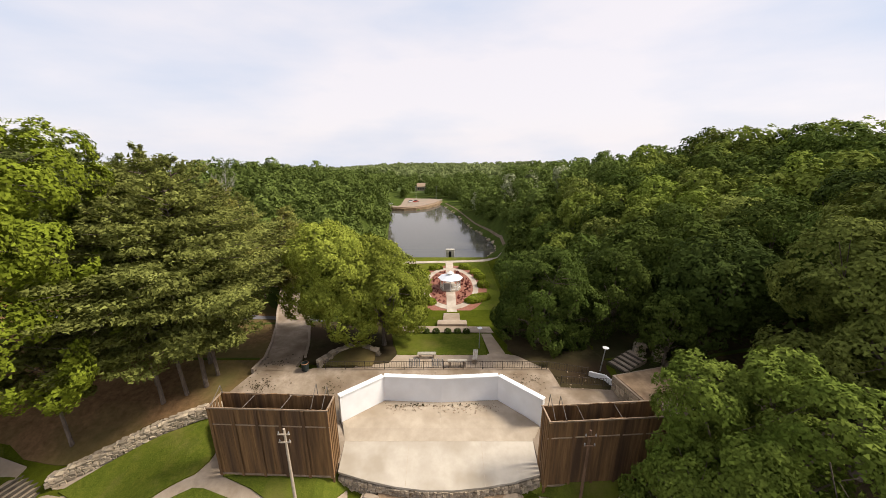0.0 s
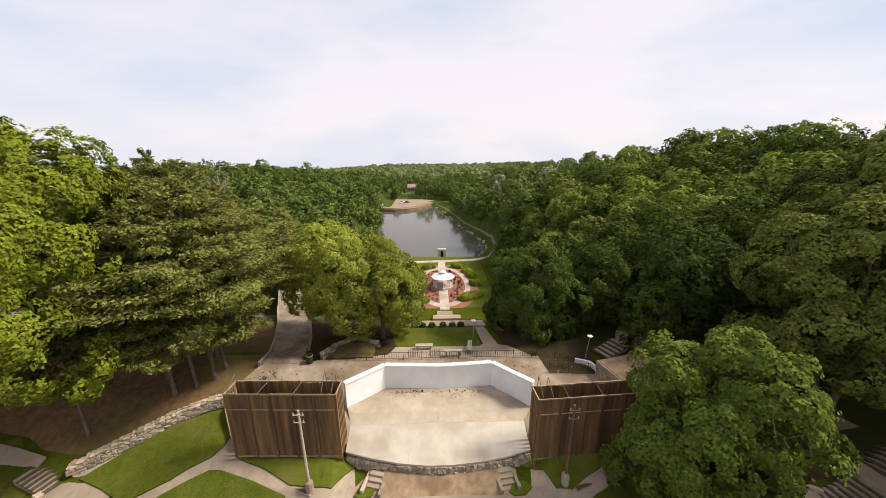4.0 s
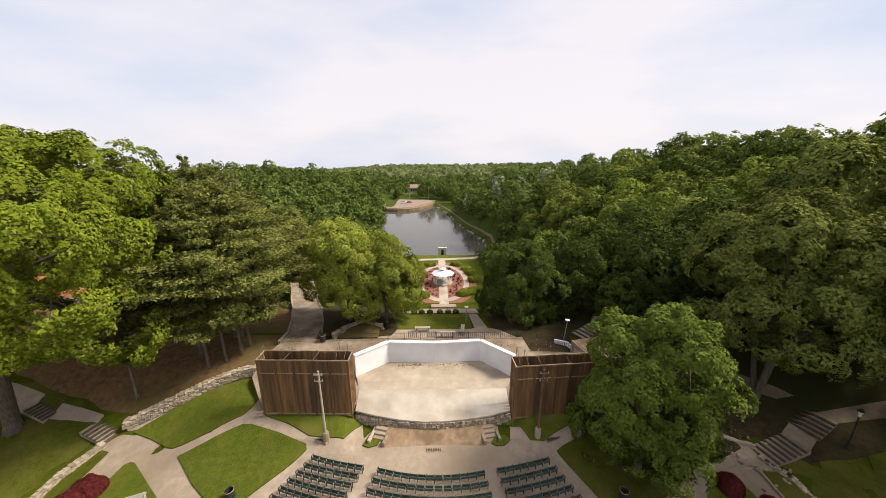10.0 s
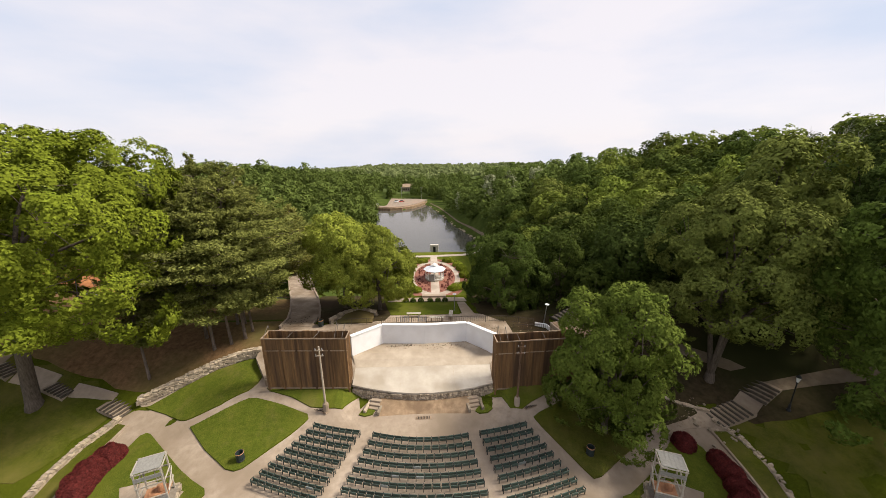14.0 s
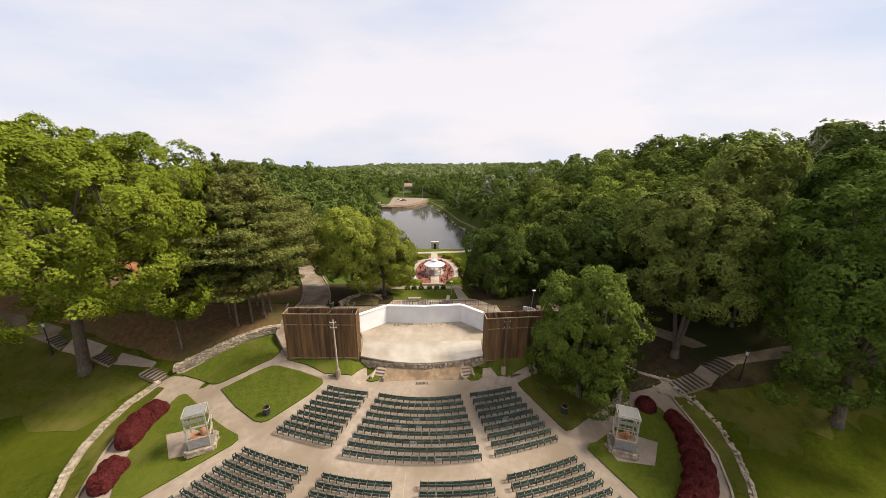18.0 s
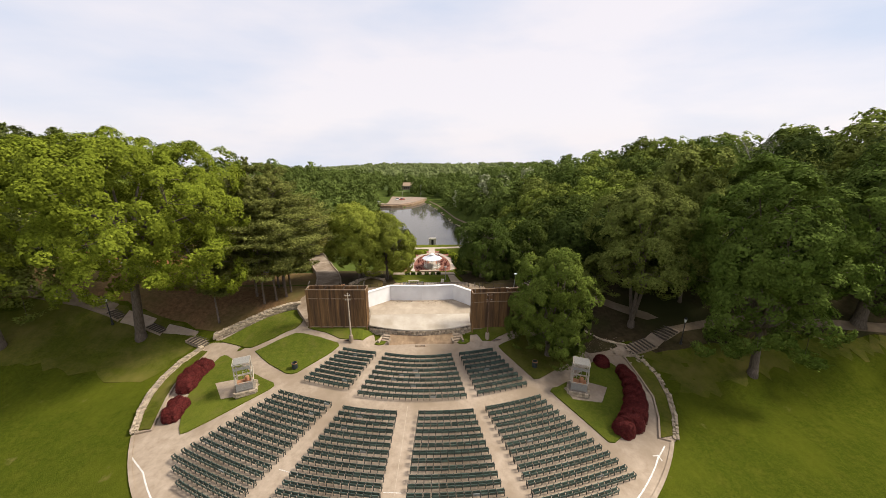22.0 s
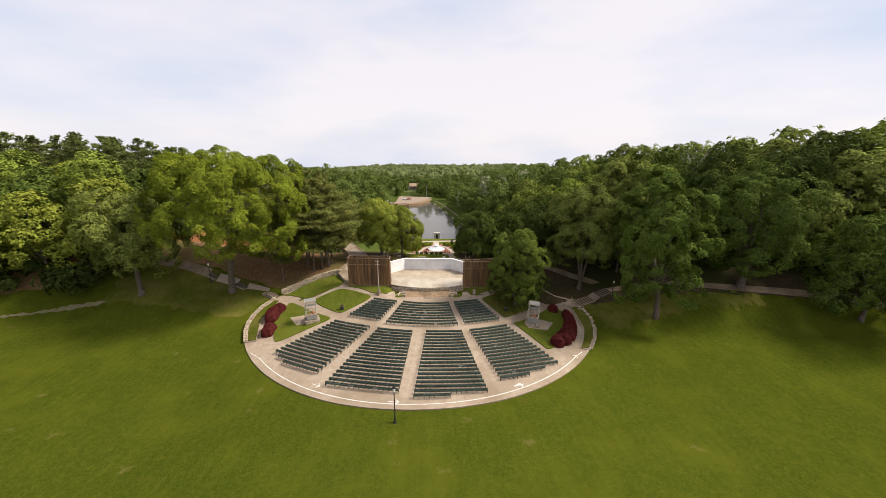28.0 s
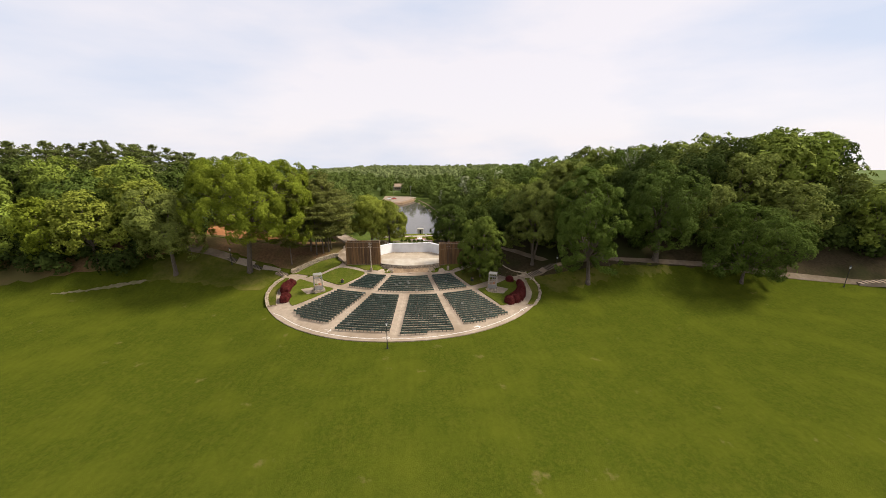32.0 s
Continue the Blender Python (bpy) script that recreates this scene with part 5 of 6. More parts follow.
# ---- steps at the stage's corners ----
def corner_steps(sx, turn):
    t = thing("stage_steps", pose(sx, 15.1, 0, 0, 0, turn), "short worn stone steps beside the stage front", "steps")
    for i in range(4):
        bm = bmesh.new()
        box(bm, -0.46, 0.46, -0.45 + 0.30 * i, -0.12 + 0.30 * i, -20.7, -20.18 + 0.16 * i, None, 0.02)
        part("tread", bm, M_CONC, t)
    for s in (-0.58, 0.58):
        bm = bmesh.new()
        box(bm, s - 0.11, s + 0.11, -0.6, 0.85, -20.7, -19.88, None, 0.03)
        part("cheek_wall", bm, M_STONE, t)


corner_steps(-4.35, -14)
corner_steps(4.1, 10)
bm = bmesh.new()
box(bm, -0.6, 0.6, -0.11, 0.11, 0, 0.07, None, 0.01)
for gx, gy, ga in ((-0.2, 14.05, 0), (-8.6, 14.75, -22), (8.8, 14.6, 22)):
    z = ground_z(gx, gy) + 0.06
    t = thing("floor_grating", pose(gx, gy, z, 0, 0, ga), "dark iron grating set in the concrete floor", "grating")
    b2 = bmesh.new()
    box(b2, -0.65, 0.65, -0.16, 0.16, -0.05, 0.02, None, 0.01)
    part("frame", b2, M_BEAM, t)
    for i in range(9):
        b2 = bmesh.new()
        box(b2, -0.56 + i * 0.125, -0.49 + i * 0.125, -0.12, 0.12, 0.022, 0.045)
        part("bar", b2, M_RAIL, t)
bm.free()


# ---- poles, lamps, bins ----
def utility_pole(x, y, top, material, label, arms, tilt):
    z = ground_z(x, y)
    t = thing("utility_pole", pose(x, y, z), label, "pole")
    bm = bmesh.new()
    bar(bm, (0, 0, 0), (tilt, 0, top - z), 0.095, 0.06, 10)
    part("pole", bm, material, t)
    bm = bmesh.new()
    lathe(bm, [(0.25, -0.3), (0.25, 0.62), (0.21, 0.8), (0.13, 0.85)], 10)
    part("concrete_footing", bm, M_CONC, t)
    for dz in arms:
        bm = bmesh.new()
        k = tilt * (1 - dz / (top - z))
        box(bm, k - 0.32, k + 0.32, -0.14, -0.07, top - z - dz - 0.03, top - z - dz + 0.03, None, 0.01)
        part("crossarm", bm, material, t)
        for s in (-0.26, 0.26):
            b2 = bmesh.new()
            lathe(b2, [(0.03, 0), (0.045, 0.05), (0.02, 0.14)], 8, (k + s, -0.1, top - z - dz + 0.03))
            part("insulator", b2, M_GREYSTEEL, t)


utility_pole(-8.15, 14.7, -13.9, M_POLE, "bleached wooden pole with crossarms before the screen", (0.25, 0.75), -0.05)
utility_pole(7.6, 14.7, -14.0, mat("brown_pole", (0.10, 0.055, 0.03), (0.20, 0.12, 0.07), 3.0, 0.85, 0.3, stretch=(4, 4, 0.6)), "brown wooden pole with crossarms before the screen", (0.3, 0.9), 0.05)


def lamp_post(x, y, h, label, z=None):
    t = thing("street_lamp", pose(x, y, ground_z(x, y) if z is None else z), label, "street lamp", "park lamps")
    bm = bmesh.new()
    lathe(bm, [(0.17, -0.1), (0.17, 0.06), (0.10, 0.18), (0.09, 0.55), (0.055, 0.65), (0.045, h - 0.75), (0.07, h - 0.72), (0.04, h - 0.62)], 10)
    part("post", bm, M_BLACK, t)
    bm = bmesh.new()
    lathe(bm, [(0.08, h - 0.62), (0.15, h - 0.2), (0.13, h - 0.19)], 8)
    part("lantern_glass", bm, M_WHITE, t, "frosted pale lantern glass")
    bm = bmesh.new()
    lathe(bm, [(0.19, h - 0.19), (0.17, h - 0.12), (0.07, h), (0.02, h + 0.08)], 8)
    part("cap", bm, M_BLACK, t)


lamp_post(-2.9, -10.9, 4.1, "black cast-iron lantern post on the lawn")
lamp_post(30.3, 13.6, 3.4, "black lantern post under the dark trees")
lamp_post(-37.2, 18.0, 3.6, "black lantern post beside the wooded walk")
lamp_post(88.0, 6.6, 4.6, "black lantern post beside the pale walk")
for lx, ly, lz, lean, lab in ((13.05, 25.0, -17.66, 0.2, "slim leaning pole with a white disc lamp"), (3.35, 28.3, -17.68, 0.0, "slim pole with a white disc lamp by the lawn")):
    t = thing("disc_lamp", pose(lx, ly, lz), lab, "street lamp", "disc lamps")
    bm = bmesh.new()
    bar(bm, (0, 0, -0.2), (lean, 0, 2.05), 0.05, 0.035, 8)
    part("pole", bm, M_GREYSTEEL, t)
    bm = bmesh.new()
    lathe(bm, [(0.05, 2.0), (0.22, 2.05), (0.24, 2.09), (0.08, 2.16)], 14, (lean, 0, 0))
    part("disc_head", bm, M_WHITE, t, "white enamelled disc head")


def litter_bin(x, y, z, label):
    t = thing("litter_bin", pose(x, y, z) @ Matrix.Diagonal((0.82, 0.82, 0.82, 1)), label, "bin", "litter bins")
    bm = bmesh.new()
    lathe(bm, [(0.05, 0), (0.31, 0.0), (0.34, 0.45), (0.33, 0.85), (0.29, 0.85), (0.27, 0.2)], 14)
    part("drum", bm, M_SEATFRAME, t)
    for zz in (0.08, 0.78):
        bm = bmesh.new()
        lathe(bm, [(0.345, zz), (0.365, zz + 0.02), (0.365, zz + 0.07), (0.345, zz + 0.09)], 14, caps=False)
        part("hoop", bm, M_BLACK if zz < 0.5 else M_RUST, t)


litter_bin(-13.4, 11.2, ground_z(-13.4, 11.2) + 0.13, "dark drum-shaped litter bin on the grass plot")
litter_bin(12.1, 10.6, ground_z(12.1, 10.6) + 0.13, "dark drum-shaped litter bin under a tree")
litter_bin(-11.2, 24.6, -17.4, "dark drum-shaped litter bin at the plaza's corner")


# ---- lighting towers ----
def light_tower(x, y, turn, label):
    z = ground_z(x, y) + 0.15
    t = thing("lighting_tower", pose(x, y, z, 0, 0, turn), label, "tower", "lighting towers")
    bm = bmesh.new()
    box(bm, -0.92, 0.92, -0.82, 0.82, -0.3, 0.42, None, 0.04)
    p = part("plinth", bm, M_MORTAR, t, "rubble stone plinth")
    rnd = random.Random(5)
    for sx, sy, n, ax in ((0, -0.85, 6, 0), (0, 0.85, 6, 0), (-0.95, 0, 5, 90), (0.95, 0, 5, 90)):
        for r in range(2):
            for i in range(n):
                u = (i + 0.5) / n * 2 - 1
                ob = part("stone", STONES[rnd.randrange(6)], None, p)
                ob.matrix_basis = pose(sx + (u * 0.86 if ax == 0 else 0), sy + (u * 0.78 if ax else 0), 0.11 + 0.22 * r, 0, 0, ax + rnd.uniform(-5, 5)) @ Matrix.Diagonal((0.31 * rnd.uniform(0.85, 1.1), 0.16, 0.21, 1))
    H, a, b = 3.35, 0.68, 0.60
    for sx in (-a, a):
        for sy in (-b, b):
            bm = bmesh.new()
            box(bm, sx - 0.045, sx + 0.045, sy - 0.045, sy + 0.045, 0.4, H, None, 0.01)
            part("post", bm, M_GREYWOOD, t)
    for i in range(8):
        bm = bmesh.new()
        box(bm, -a + i * 0.17, -a + i * 0.17 + 0.16, -b + 0.05, b - 0.05, 0.95, 0.99)
        part("floorboard", bm, M_RUST, t)
    # low boarded front, boarded upper front, pale slatted roof
    for i in range(5):
        bm = bmesh.new()
        box(bm, -a - 0.03, a + 0.03, -b - 0.075, -b - 0.048, 0.52 + i * 0.15, 0.65 + i * 0.15)
        part("side_board", bm, M_MESH, t)
    for i in range(3, 5):
        bm = bmesh.new()
        box(bm, -a - 0.03, a + 0.03, -b - 0.075, -b - 0.048, 2.28 + i * 0.15, 2.41 + i * 0.15)
        part("upper_board", bm, M_MESH, t)
    bm = bmesh.new()
    box(bm, -a, a, -b, b, H - 0.01, H + 0.025, None, 0.008)
    part("roof_panel", bm, M_MESH, t, "grey ribbed roof panel")
    for i in range(6):
        bm = bmesh.new()
        box(bm, -a + 0.1 + i * 0.25, -a + 0.13 + i * 0.25, -b, b, H + 0.026, H + 0.04)
        part("roof_rib", bm, M_MESH, t)
    for zz in (1.35, 2.3, H - 0.04):
        for q in ((-a - 0.07, a + 0.07, -b - 0.10, -b - 0.076), (-a - 0.07, a + 0.07, b + 0.05, b + 0.11), (-a - 0.10, -a - 0.048, -b + 0.05, b - 0.05), (a + 0.048, a + 0.10, -b + 0.05, b - 0.05)):
            bm = bmesh.new()
            box(bm, *q, zz - 0.04, zz + 0.04)
            part("rail", bm, M_GREYWOOD, t)
    for s in (-1, 1):
        bm = bmesh.new()
        bar(bm, (s * (a + 0.13), -b, 1.4), (s * (a + 0.13), b, 2.2), 0.03, sides=4)
        part("brace", bm, M_GREYWOOD, t)
    for s in (-0.2, 0.2):
        bm = bmesh.new()
        bar(bm, (s, b + 0.3, 0.3), (s, b + 0.16, 2.9), 0.025, sides=6)
        part("ladder_rail", bm, M_GREYSTEEL, t)
    for i in range(7):
        bm = bmesh.new()
        bar(bm, (-0.2, b + 0.28 - i * 0.019, 0.65 + i * 0.34), (0.2, b + 0.28 - i * 0.019, 0.65 + i * 0.34), 0.018, sides=6)
        part("rung", bm, M_GREYSTEEL, t)
    bm = bmesh.new()
    lathe(bm, [(0.17, 1.0), (0.20, 1.08), (0.20, 1.42), (0.17, 1.5)], 12, (0.22, 0.1, 0))
    part("lamp_drum", bm, M_RUST, t, "orange lamp drum on the tower floor")


light_tower(-17.2, 8.5, 22, "grey timber lighting tower on a stone plinth")
light_tower(15.5, 7.3, -20, "grey timber lighting tower beside red shrubs")


# ---- shrubs ----
def shrub(name, blobs, material, label, cat, leaf_size, dens, seed, floor=None, m_group=""):
    """A leafy shrub from overlapping rounded masses (x, y, rx, ry, h, turn)."""
    rnd = np.random.default_rng(seed)
    P, N = [], []
    for x, y, rx, ry, h, turn in blobs:
        n = int(dens * (rx * ry * 3.1 + 3.1 * (rx + ry) * h))
        d = unit(rnd.normal(size=(n, 3)))
        d[:, 2] = np.abs(d[:, 2])
        q = np.sign(d) * np.abs(d) ** 0.75
        q = q * np.array([rx, ry, h]) * (1 - 0.16 * rnd.random((n, 1)) ** 2) * (1 + 0.05 * np.sin(7 * d[:, :1] + 5 * d[:, 1:2]))
        c, s = math.cos(radians(turn)), math.sin(radians(turn))
        z = ground_z(x, y) if floor is None else floor
        P.append(np.stack([x + q[:, 0] * c - q[:, 1] * s, y + q[:, 0] * s + q[:, 1] * c, q[:, 2] + z], 1))
        dd = np.stack([d[:, 0] * c - d[:, 1] * s, d[:, 0] * s + d[:, 1] * c, d[:, 2]], 1)
        N.append(unit(dd + rnd.normal(size=dd.shape) * 0.35 + np.array([0, 0, 0.2])))
    tagged(new(name, leaf_mesh(name, np.concatenate(P), np.concatenate(N), leaf_size, material, rnd)), label, cat, m_group)


shrub("red_shrub", [(-23.6, 12.3, 0.95, 0.9, 1.35, 0), (-23.9, 11.2, 1.0, 0.95, 1.45, 0), (-23.9, 10.3, 1.0, 1.0, 1.45, 0), (-23.7, 9.6, 0.9, 0.8, 1.3, 0)], M_REDLEAF, "long dark red barberry hedge beside the walk", "shrub", 0.12, 700, 1, None, "red shrubs")
shrub("red_shrub", [(-22.8, 7.0, 0.9, 0.8, 1.25, 0), (-22.7, 6.0, 0.85, 0.75, 1.2, 0)], M_REDLEAF, "rounded dark red barberry beside the walk", "shrub", 0.12, 700, 2, None, "red shrubs")
shrub("red_shrub", [(21.5, 9.9, 0.63, 0.85, 1.25, 0), (21.5, 8.9, 0.71, 0.99, 1.4, 0), (21.3, 7.8, 0.76, 1.08, 1.45, 0), (20.9, 6.7, 0.80, 1.08, 1.5, 10), (20.4, 5.6, 0.84, 1.08, 1.5, 20), (19.7, 4.5, 0.88, 1.08, 1.55, 30), (18.8, 3.5, 0.92, 1.08, 1.55, 40), (17.7, 2.7, 0.88, 0.90, 1.4, 45)], M_REDLEAF, "long curved dark red barberry hedge", "shrub", 0.12, 700, 3, None, "red shrubs")
shrub("red_shrub", [(19.9, 11.5, 0.8, 0.75, 1.15, 0)], M_REDLEAF, "small rounded dark red barberry", "shrub", 0.12, 700, 4, None, "red shrubs")

# ---- railings behind the plaza ----


def railing(pts, z, label):
    t = thing("railing", pose(0, 0, 0), label, "railing")
    for (x0, y0), (x1, y1) in zip(pts, pts[1:]):
        d = math.hypot(x1 - x0, y1 - y0)
        bm = bmesh.new()
        bar(bm, (x0, y0, z + 0.72), (x1, y1, z + 0.72), 0.02, sides=6)
        part("top_rail", bm, M_RAIL, t)
        bm = bmesh.new()
        bar(bm, (x0, y0, z + 0.15), (x1, y1, z + 0.15), 0.016, sides=6)
        part("bottom_rail", bm, M_RAIL, t)
        n = max(2, round(d / 0.2))
        for i in range(n + 1):
            x, y = x0 + (x1 - x0) * i / n, y0 + (y1 - y0) * i / n
            bm = bmesh.new()
            r = 0.03 if i % 8 == 0 else 0.012
            bar(bm, (x, y, z - 0.05 if i % 8 == 0 else z + 0.15), (x, y, z + 0.78 if i % 8 == 0 else z + 0.72), r, sides=5)
            part("post" if i % 8 == 0 else "baluster", bm, M_RAIL, t)


railing([(-9.6, 24.75), (8.5, 24.75)], -17.42, "black iron railing along the plaza's rear edge")
railing([(8.5, 24.75), (11.5, 23.9)], -17.42, "black iron railing beside the ramp")
railing([(9.1, 22.95), (13.0, 22.6)], -17.5, "black iron railing along the plaza's side")


def bench(x, y, z, turn, label):
    t = thing("bench", pose(x, y, z, 0, 0, turn), label, "bench", "park benches")
    for i in range(3):
        bm = bmesh.new()
        box(bm, -0.8, 0.8, -0.2 + i * 0.14, -0.08 + i * 0.14, 0.42, 0.46, None, 0.005)
        part("slat", bm, M_GREYWOOD, t)
    for s in (-0.6, 0.6):
        bm = bmesh.new()
        box(bm, s - 0.07, s + 0.07, -0.18, 0.2, 0, 0.42, None, 0.01)
        part("leg", bm, M_CONC, t)


bench(-1.4, 26.6, -17.55, 0, "pale slatted bench beside the lower walk")
bench(2.8, 26.4, -17.55, 82, "pale slatted bench beside the lower walk")
bench(1.2, 25.3, -17.42, 0, "pale slatted bench behind the railing")
for rx in (-2.3, -0.4):
    t = thing("leaning_boards", pose(rx, 25.2, -17.42, 0, 0, 0), "grey boards stacked against the railing", "boards")
    for i in range(5):
        bm = bmesh.new()
        box(bm, -0.5 + i * 0.2, -0.38 + i * 0.2, -0.1, -0.06, 0, 0.66, pose(0, 0, 0, -12, 0, 0))
        part("board", bm, M_GREYWOOD if i % 2 else M_GREYSTEEL, t)
drape("lower_walk", [(-7.5, 25.0), (8.5, 25.0), (6.5, 26.9), (5.4, 27.2), (-6.5, 27.0)], 0.0, M_CONC, 0.4, 1.0, zf=lambda x, y: -17.55, label="concrete walk below the plaza railing", category="path")
low_z = lambda x, y: float(np.interp(y, (27, 35, 62, 70), (-17.6, -18.6, -33.0, -35.0)))
# soil under the trees, their shade already in its colour
drape("shaded_ground_garden", ragged([(-12.0, 26.0), (-9.0, 25.4), (-4.6, 25.8), (-4.1, 27.0), (-5.2, 31.6), (-6.0, 35), (-9, 39), (-15.4, 39), (-13.9, 33.2), (-12.5, 29.2)], 0.15, 0.8, 12), 0.10, M_DIM, 0.3, 1.0, zf=low_z, label="bare soil, shade in its colour, below the yellow-green trees", category="ground")
drape("garden_lawn", [(-4.0, 27.0), (3.9, 27.0), (3.9, 31.6), (-5.2, 31.6)], 0.08, M_PLOT, 0.3, 1.0, zf=low_z, label="square mown lawn before the garden", category="lawn")
drape("garden_walk_side", [(4.2, 27.0), (5.6, 27.0), (4.9, 31.7), (3.9, 31.7)], 0.06, M_CONC, 0.3, 1.0, zf=low_z, label="concrete walk beside the garden lawn", category="path")
drape("garden_walk_cross", [(-5, 32.2), (5.2, 32.0), (5.0, 33.6), (-5, 33.8)], 0.06, M_CONC, 0.3, 1.0, zf=low_z, label="concrete cross walk before the garden", category="path")
drape("garden_walk_slope", [(-0.6, 33.7), (2.6, 33.7), (3.0, 48), (3.4, 62), (3.6, 69), (0.2, 69), (0, 62), (-0.3, 48)], 0.30, M_CONC, 0.6, 1.5, zf=low_z, label="pale walk descending to the garden", category="path")
for i, hx in enumerate((-2.6, -1.7, -0.7, 0.5, 1.5, 2.4)):
    shrub("low_shrub", [(hx, 31.9, 0.36, 0.3, 0.5, 0)], L_DARK, "small dark shrub along the cross walk", "shrub", 0.12, 260, 10 + i, -18.15, "cross walk shrubs")

# block-shaped store behind the right screen
t = thing("stone_store", pose(0, 0, 0), "low flat-roofed rubble store with a soil roof", "outbuilding")
bm = bmesh.new()
m = Matrix.Translation((15.6, 21.7, 0)) @ Matrix.Rotation(radians(14), 4, "Z")
box(bm, -2.2, 2.2, -1.7, 1.7, -19.0, -16.75, m, 0.05)
part("walls", bm, M_MORTAR, t)
bm = bmesh.new()
box(bm, -2.3, 2.3, -1.8, 1.8, -16.745, -16.62, m, 0.03)
part("roof_slab", bm, M_CONC, t)
bm = bmesh.new()
box(bm, -2.12, 2.12, -1.62, 1.62, -16.615, -16.57, m)
part("roof_cover", bm, M_DIRT, t)
rnd = random.Random(9)
for r in range(5):
    for i in range(10):
        for sx in (-2.23, 2.23):
            if i < 8:
                ob = part("stone", STONES[rnd.randrange(6)], None, t)
                ob.matrix_basis = m @ pose(sx, -1.5 + i * 0.43, -18.6 + r * 0.42, 0, 0, 90 + rnd.uniform(-5, 5)) @ Matrix.Diagonal((0.42, 0.16, 0.40, 1))
        ob = part("stone", STONES[rnd.randrange(6)], None, t)
        ob.matrix_basis = m @ pose(-2.0 + i * 0.44, -1.73, -18.6 + r * 0.42, 0, 0, rnd.uniform(-5, 5)) @ Matrix.Diagonal((0.43, 0.16, 0.40, 1))
stair_flight((14.6, 25.4), (17.0, 26.6), 1.6, 5, "concrete back steps between stone pillars")
bm = bmesh.new()
for a, b in (((11.9, 24.5), (13.0, 24.0)), ((13.0, 24.0), (13.3, 23.1))):
    d = math.hypot(b[0] - a[0], b[1] - a[1])
    box(bm, 0, d, -0.07, 0.07, -17.9, -17.42, Matrix.Translation((a[0], a[1], 0)) @ Matrix.Rotation(math.atan2(b[1] - a[1], b[0] - a[0]), 4, "Z"), 0.02)
solo("cheek_wall", bm, M_WHITE, "low whitewashed wall beside the ramp", "wall", kind="structure")

# road and clay bank among the pines
bank_path = [(-62, 31.5), (-50, 33), (-40, 35), (-30, 38), (-22, 43), (-17.5, 47)]
drape("wood_road", ribbon(bank_path, 3.4), 0.10, mat("worn_asphalt", (0.10, 0.095, 0.10), (0.17, 0.16, 0.165), 4.0, 0.9, 0.2), 0.4, 1.5, label="worn grey road through the pines", category="road")
bm = bmesh.new()
for i in range(25):
    u = i / 24
    x = -58 + 26 * u
    y = np.interp(x, [p[0] for p in bank_path], [p[1] for p in bank_path]) + 2.4
    z = ground_z(x, y)
    h = 1.9 * math.sin(math.pi * u) ** 0.5 * (1 + 0.2 * math.sin(9 * u)) + 0.05
    for dy, dz in ((0, -0.3), (0.7, h * 0.6), (1.6, h), (3.4, h * 0.9), (5.0, -0.3)):
        bm.verts.new((x, y + dy + 0.15 * math.sin(i * 1.7), z + dz))
bm.verts.ensure_lookup_table()
for i in range(24):
    for j in range(4):
        a = i * 5 + j
        bm.faces.new([bm.verts[k] for k in (a, a + 5, a + 6, a + 1)])
solo("clay_bank", bm, mat("orange_clay", (0.26, 0.105, 0.04), (0.40, 0.18, 0.075), 1.5, 0.95, 0.5), "orange clay bank beside the wood road", "bank", kind="structure", smooth=True)

# ---- the garden by the lake ----
GZ = -35.0
flat = lambda x, y: GZ


def ellipse(cx, cy, a, b, n=40):
    return [(cx + a * math.cos(2 * math.pi * i / n), cy + b * math.sin(2 * math.pi * i / n)) for i in range(n)]


M_MULCH = mat("red_brown_mulch", (0.16, 0.062, 0.040), (0.29, 0.125, 0.085), 3.0, 0.95, 0.4)
M_PALEWALK = mat("pale_garden_paving", (0.36, 0.30, 0.235), (0.47, 0.40, 0.325), 1.2, 0.9, 0.1, c3=(0.31, 0.25, 0.195))
drape("garden_grass", [(-16, 70.5), (18, 70.5), (20, 111), (-18, 111)], 0.05, M_PLOT, 0.3, 4, zf=flat, label="mown grass of the lakeside garden", category="lawn")
drape("outer_bed", ellipse(2.0, 86, 9.4, 16.5), 0.09, M_MULCH, 0.2, 3, zf=flat, label="red-brown mulched outer flower bed", category="flower bed")
drape("ring_walk", ellipse(2.0, 86, 7.3, 14.2), 0.13, M_PALEWALK, 0.2, 3, zf=flat, label="pale paved walk ringing the gazebo", category="path")
drape("inner_bed", ellipse(2.0, 86, 5.9, 12.2), 0.17, M_MULCH, 0.2, 3, zf=flat, label="red-brown mulched bed round the gazebo", category="flower bed")
drape("garden_walk_axis", [(0.9, 68.5), (3.1, 68.5), (3.2, 105), (0.9, 105)], 0.21, M_PALEWALK, 0.3, 4, zf=flat, label="pale straight walk through the garden", category="path")
drape("shore_walk", ribbon([(-16, 104.5), (-6, 105.5), (2, 106), (12, 107), (19, 110)], 2.0), 0.17, M_PALEWALK, 0.3, 3, zf=flat, label="pale walk along the lake shore", category="path")
rnd = np.random.default_rng(4)
fp = []
while len(fp) < 170:
    a, b = rnd.uniform(-5.4, 5.4), rnd.uniform(-11.5, 11.5)
    if (a / 5.4) ** 2 + (b / 11.5) ** 2 < 1 and abs(a) > 1.5 and a * a + (b + 2) ** 2 > 12:
        fp.append((a + 2, b + 86))
fp = np.array([(x + rnd.normal() * 0.12, y + rnd.normal() * 0.12, GZ + 0.17 + abs(rnd.normal()) * 0.2) for x, y in fp for _ in range(14)])
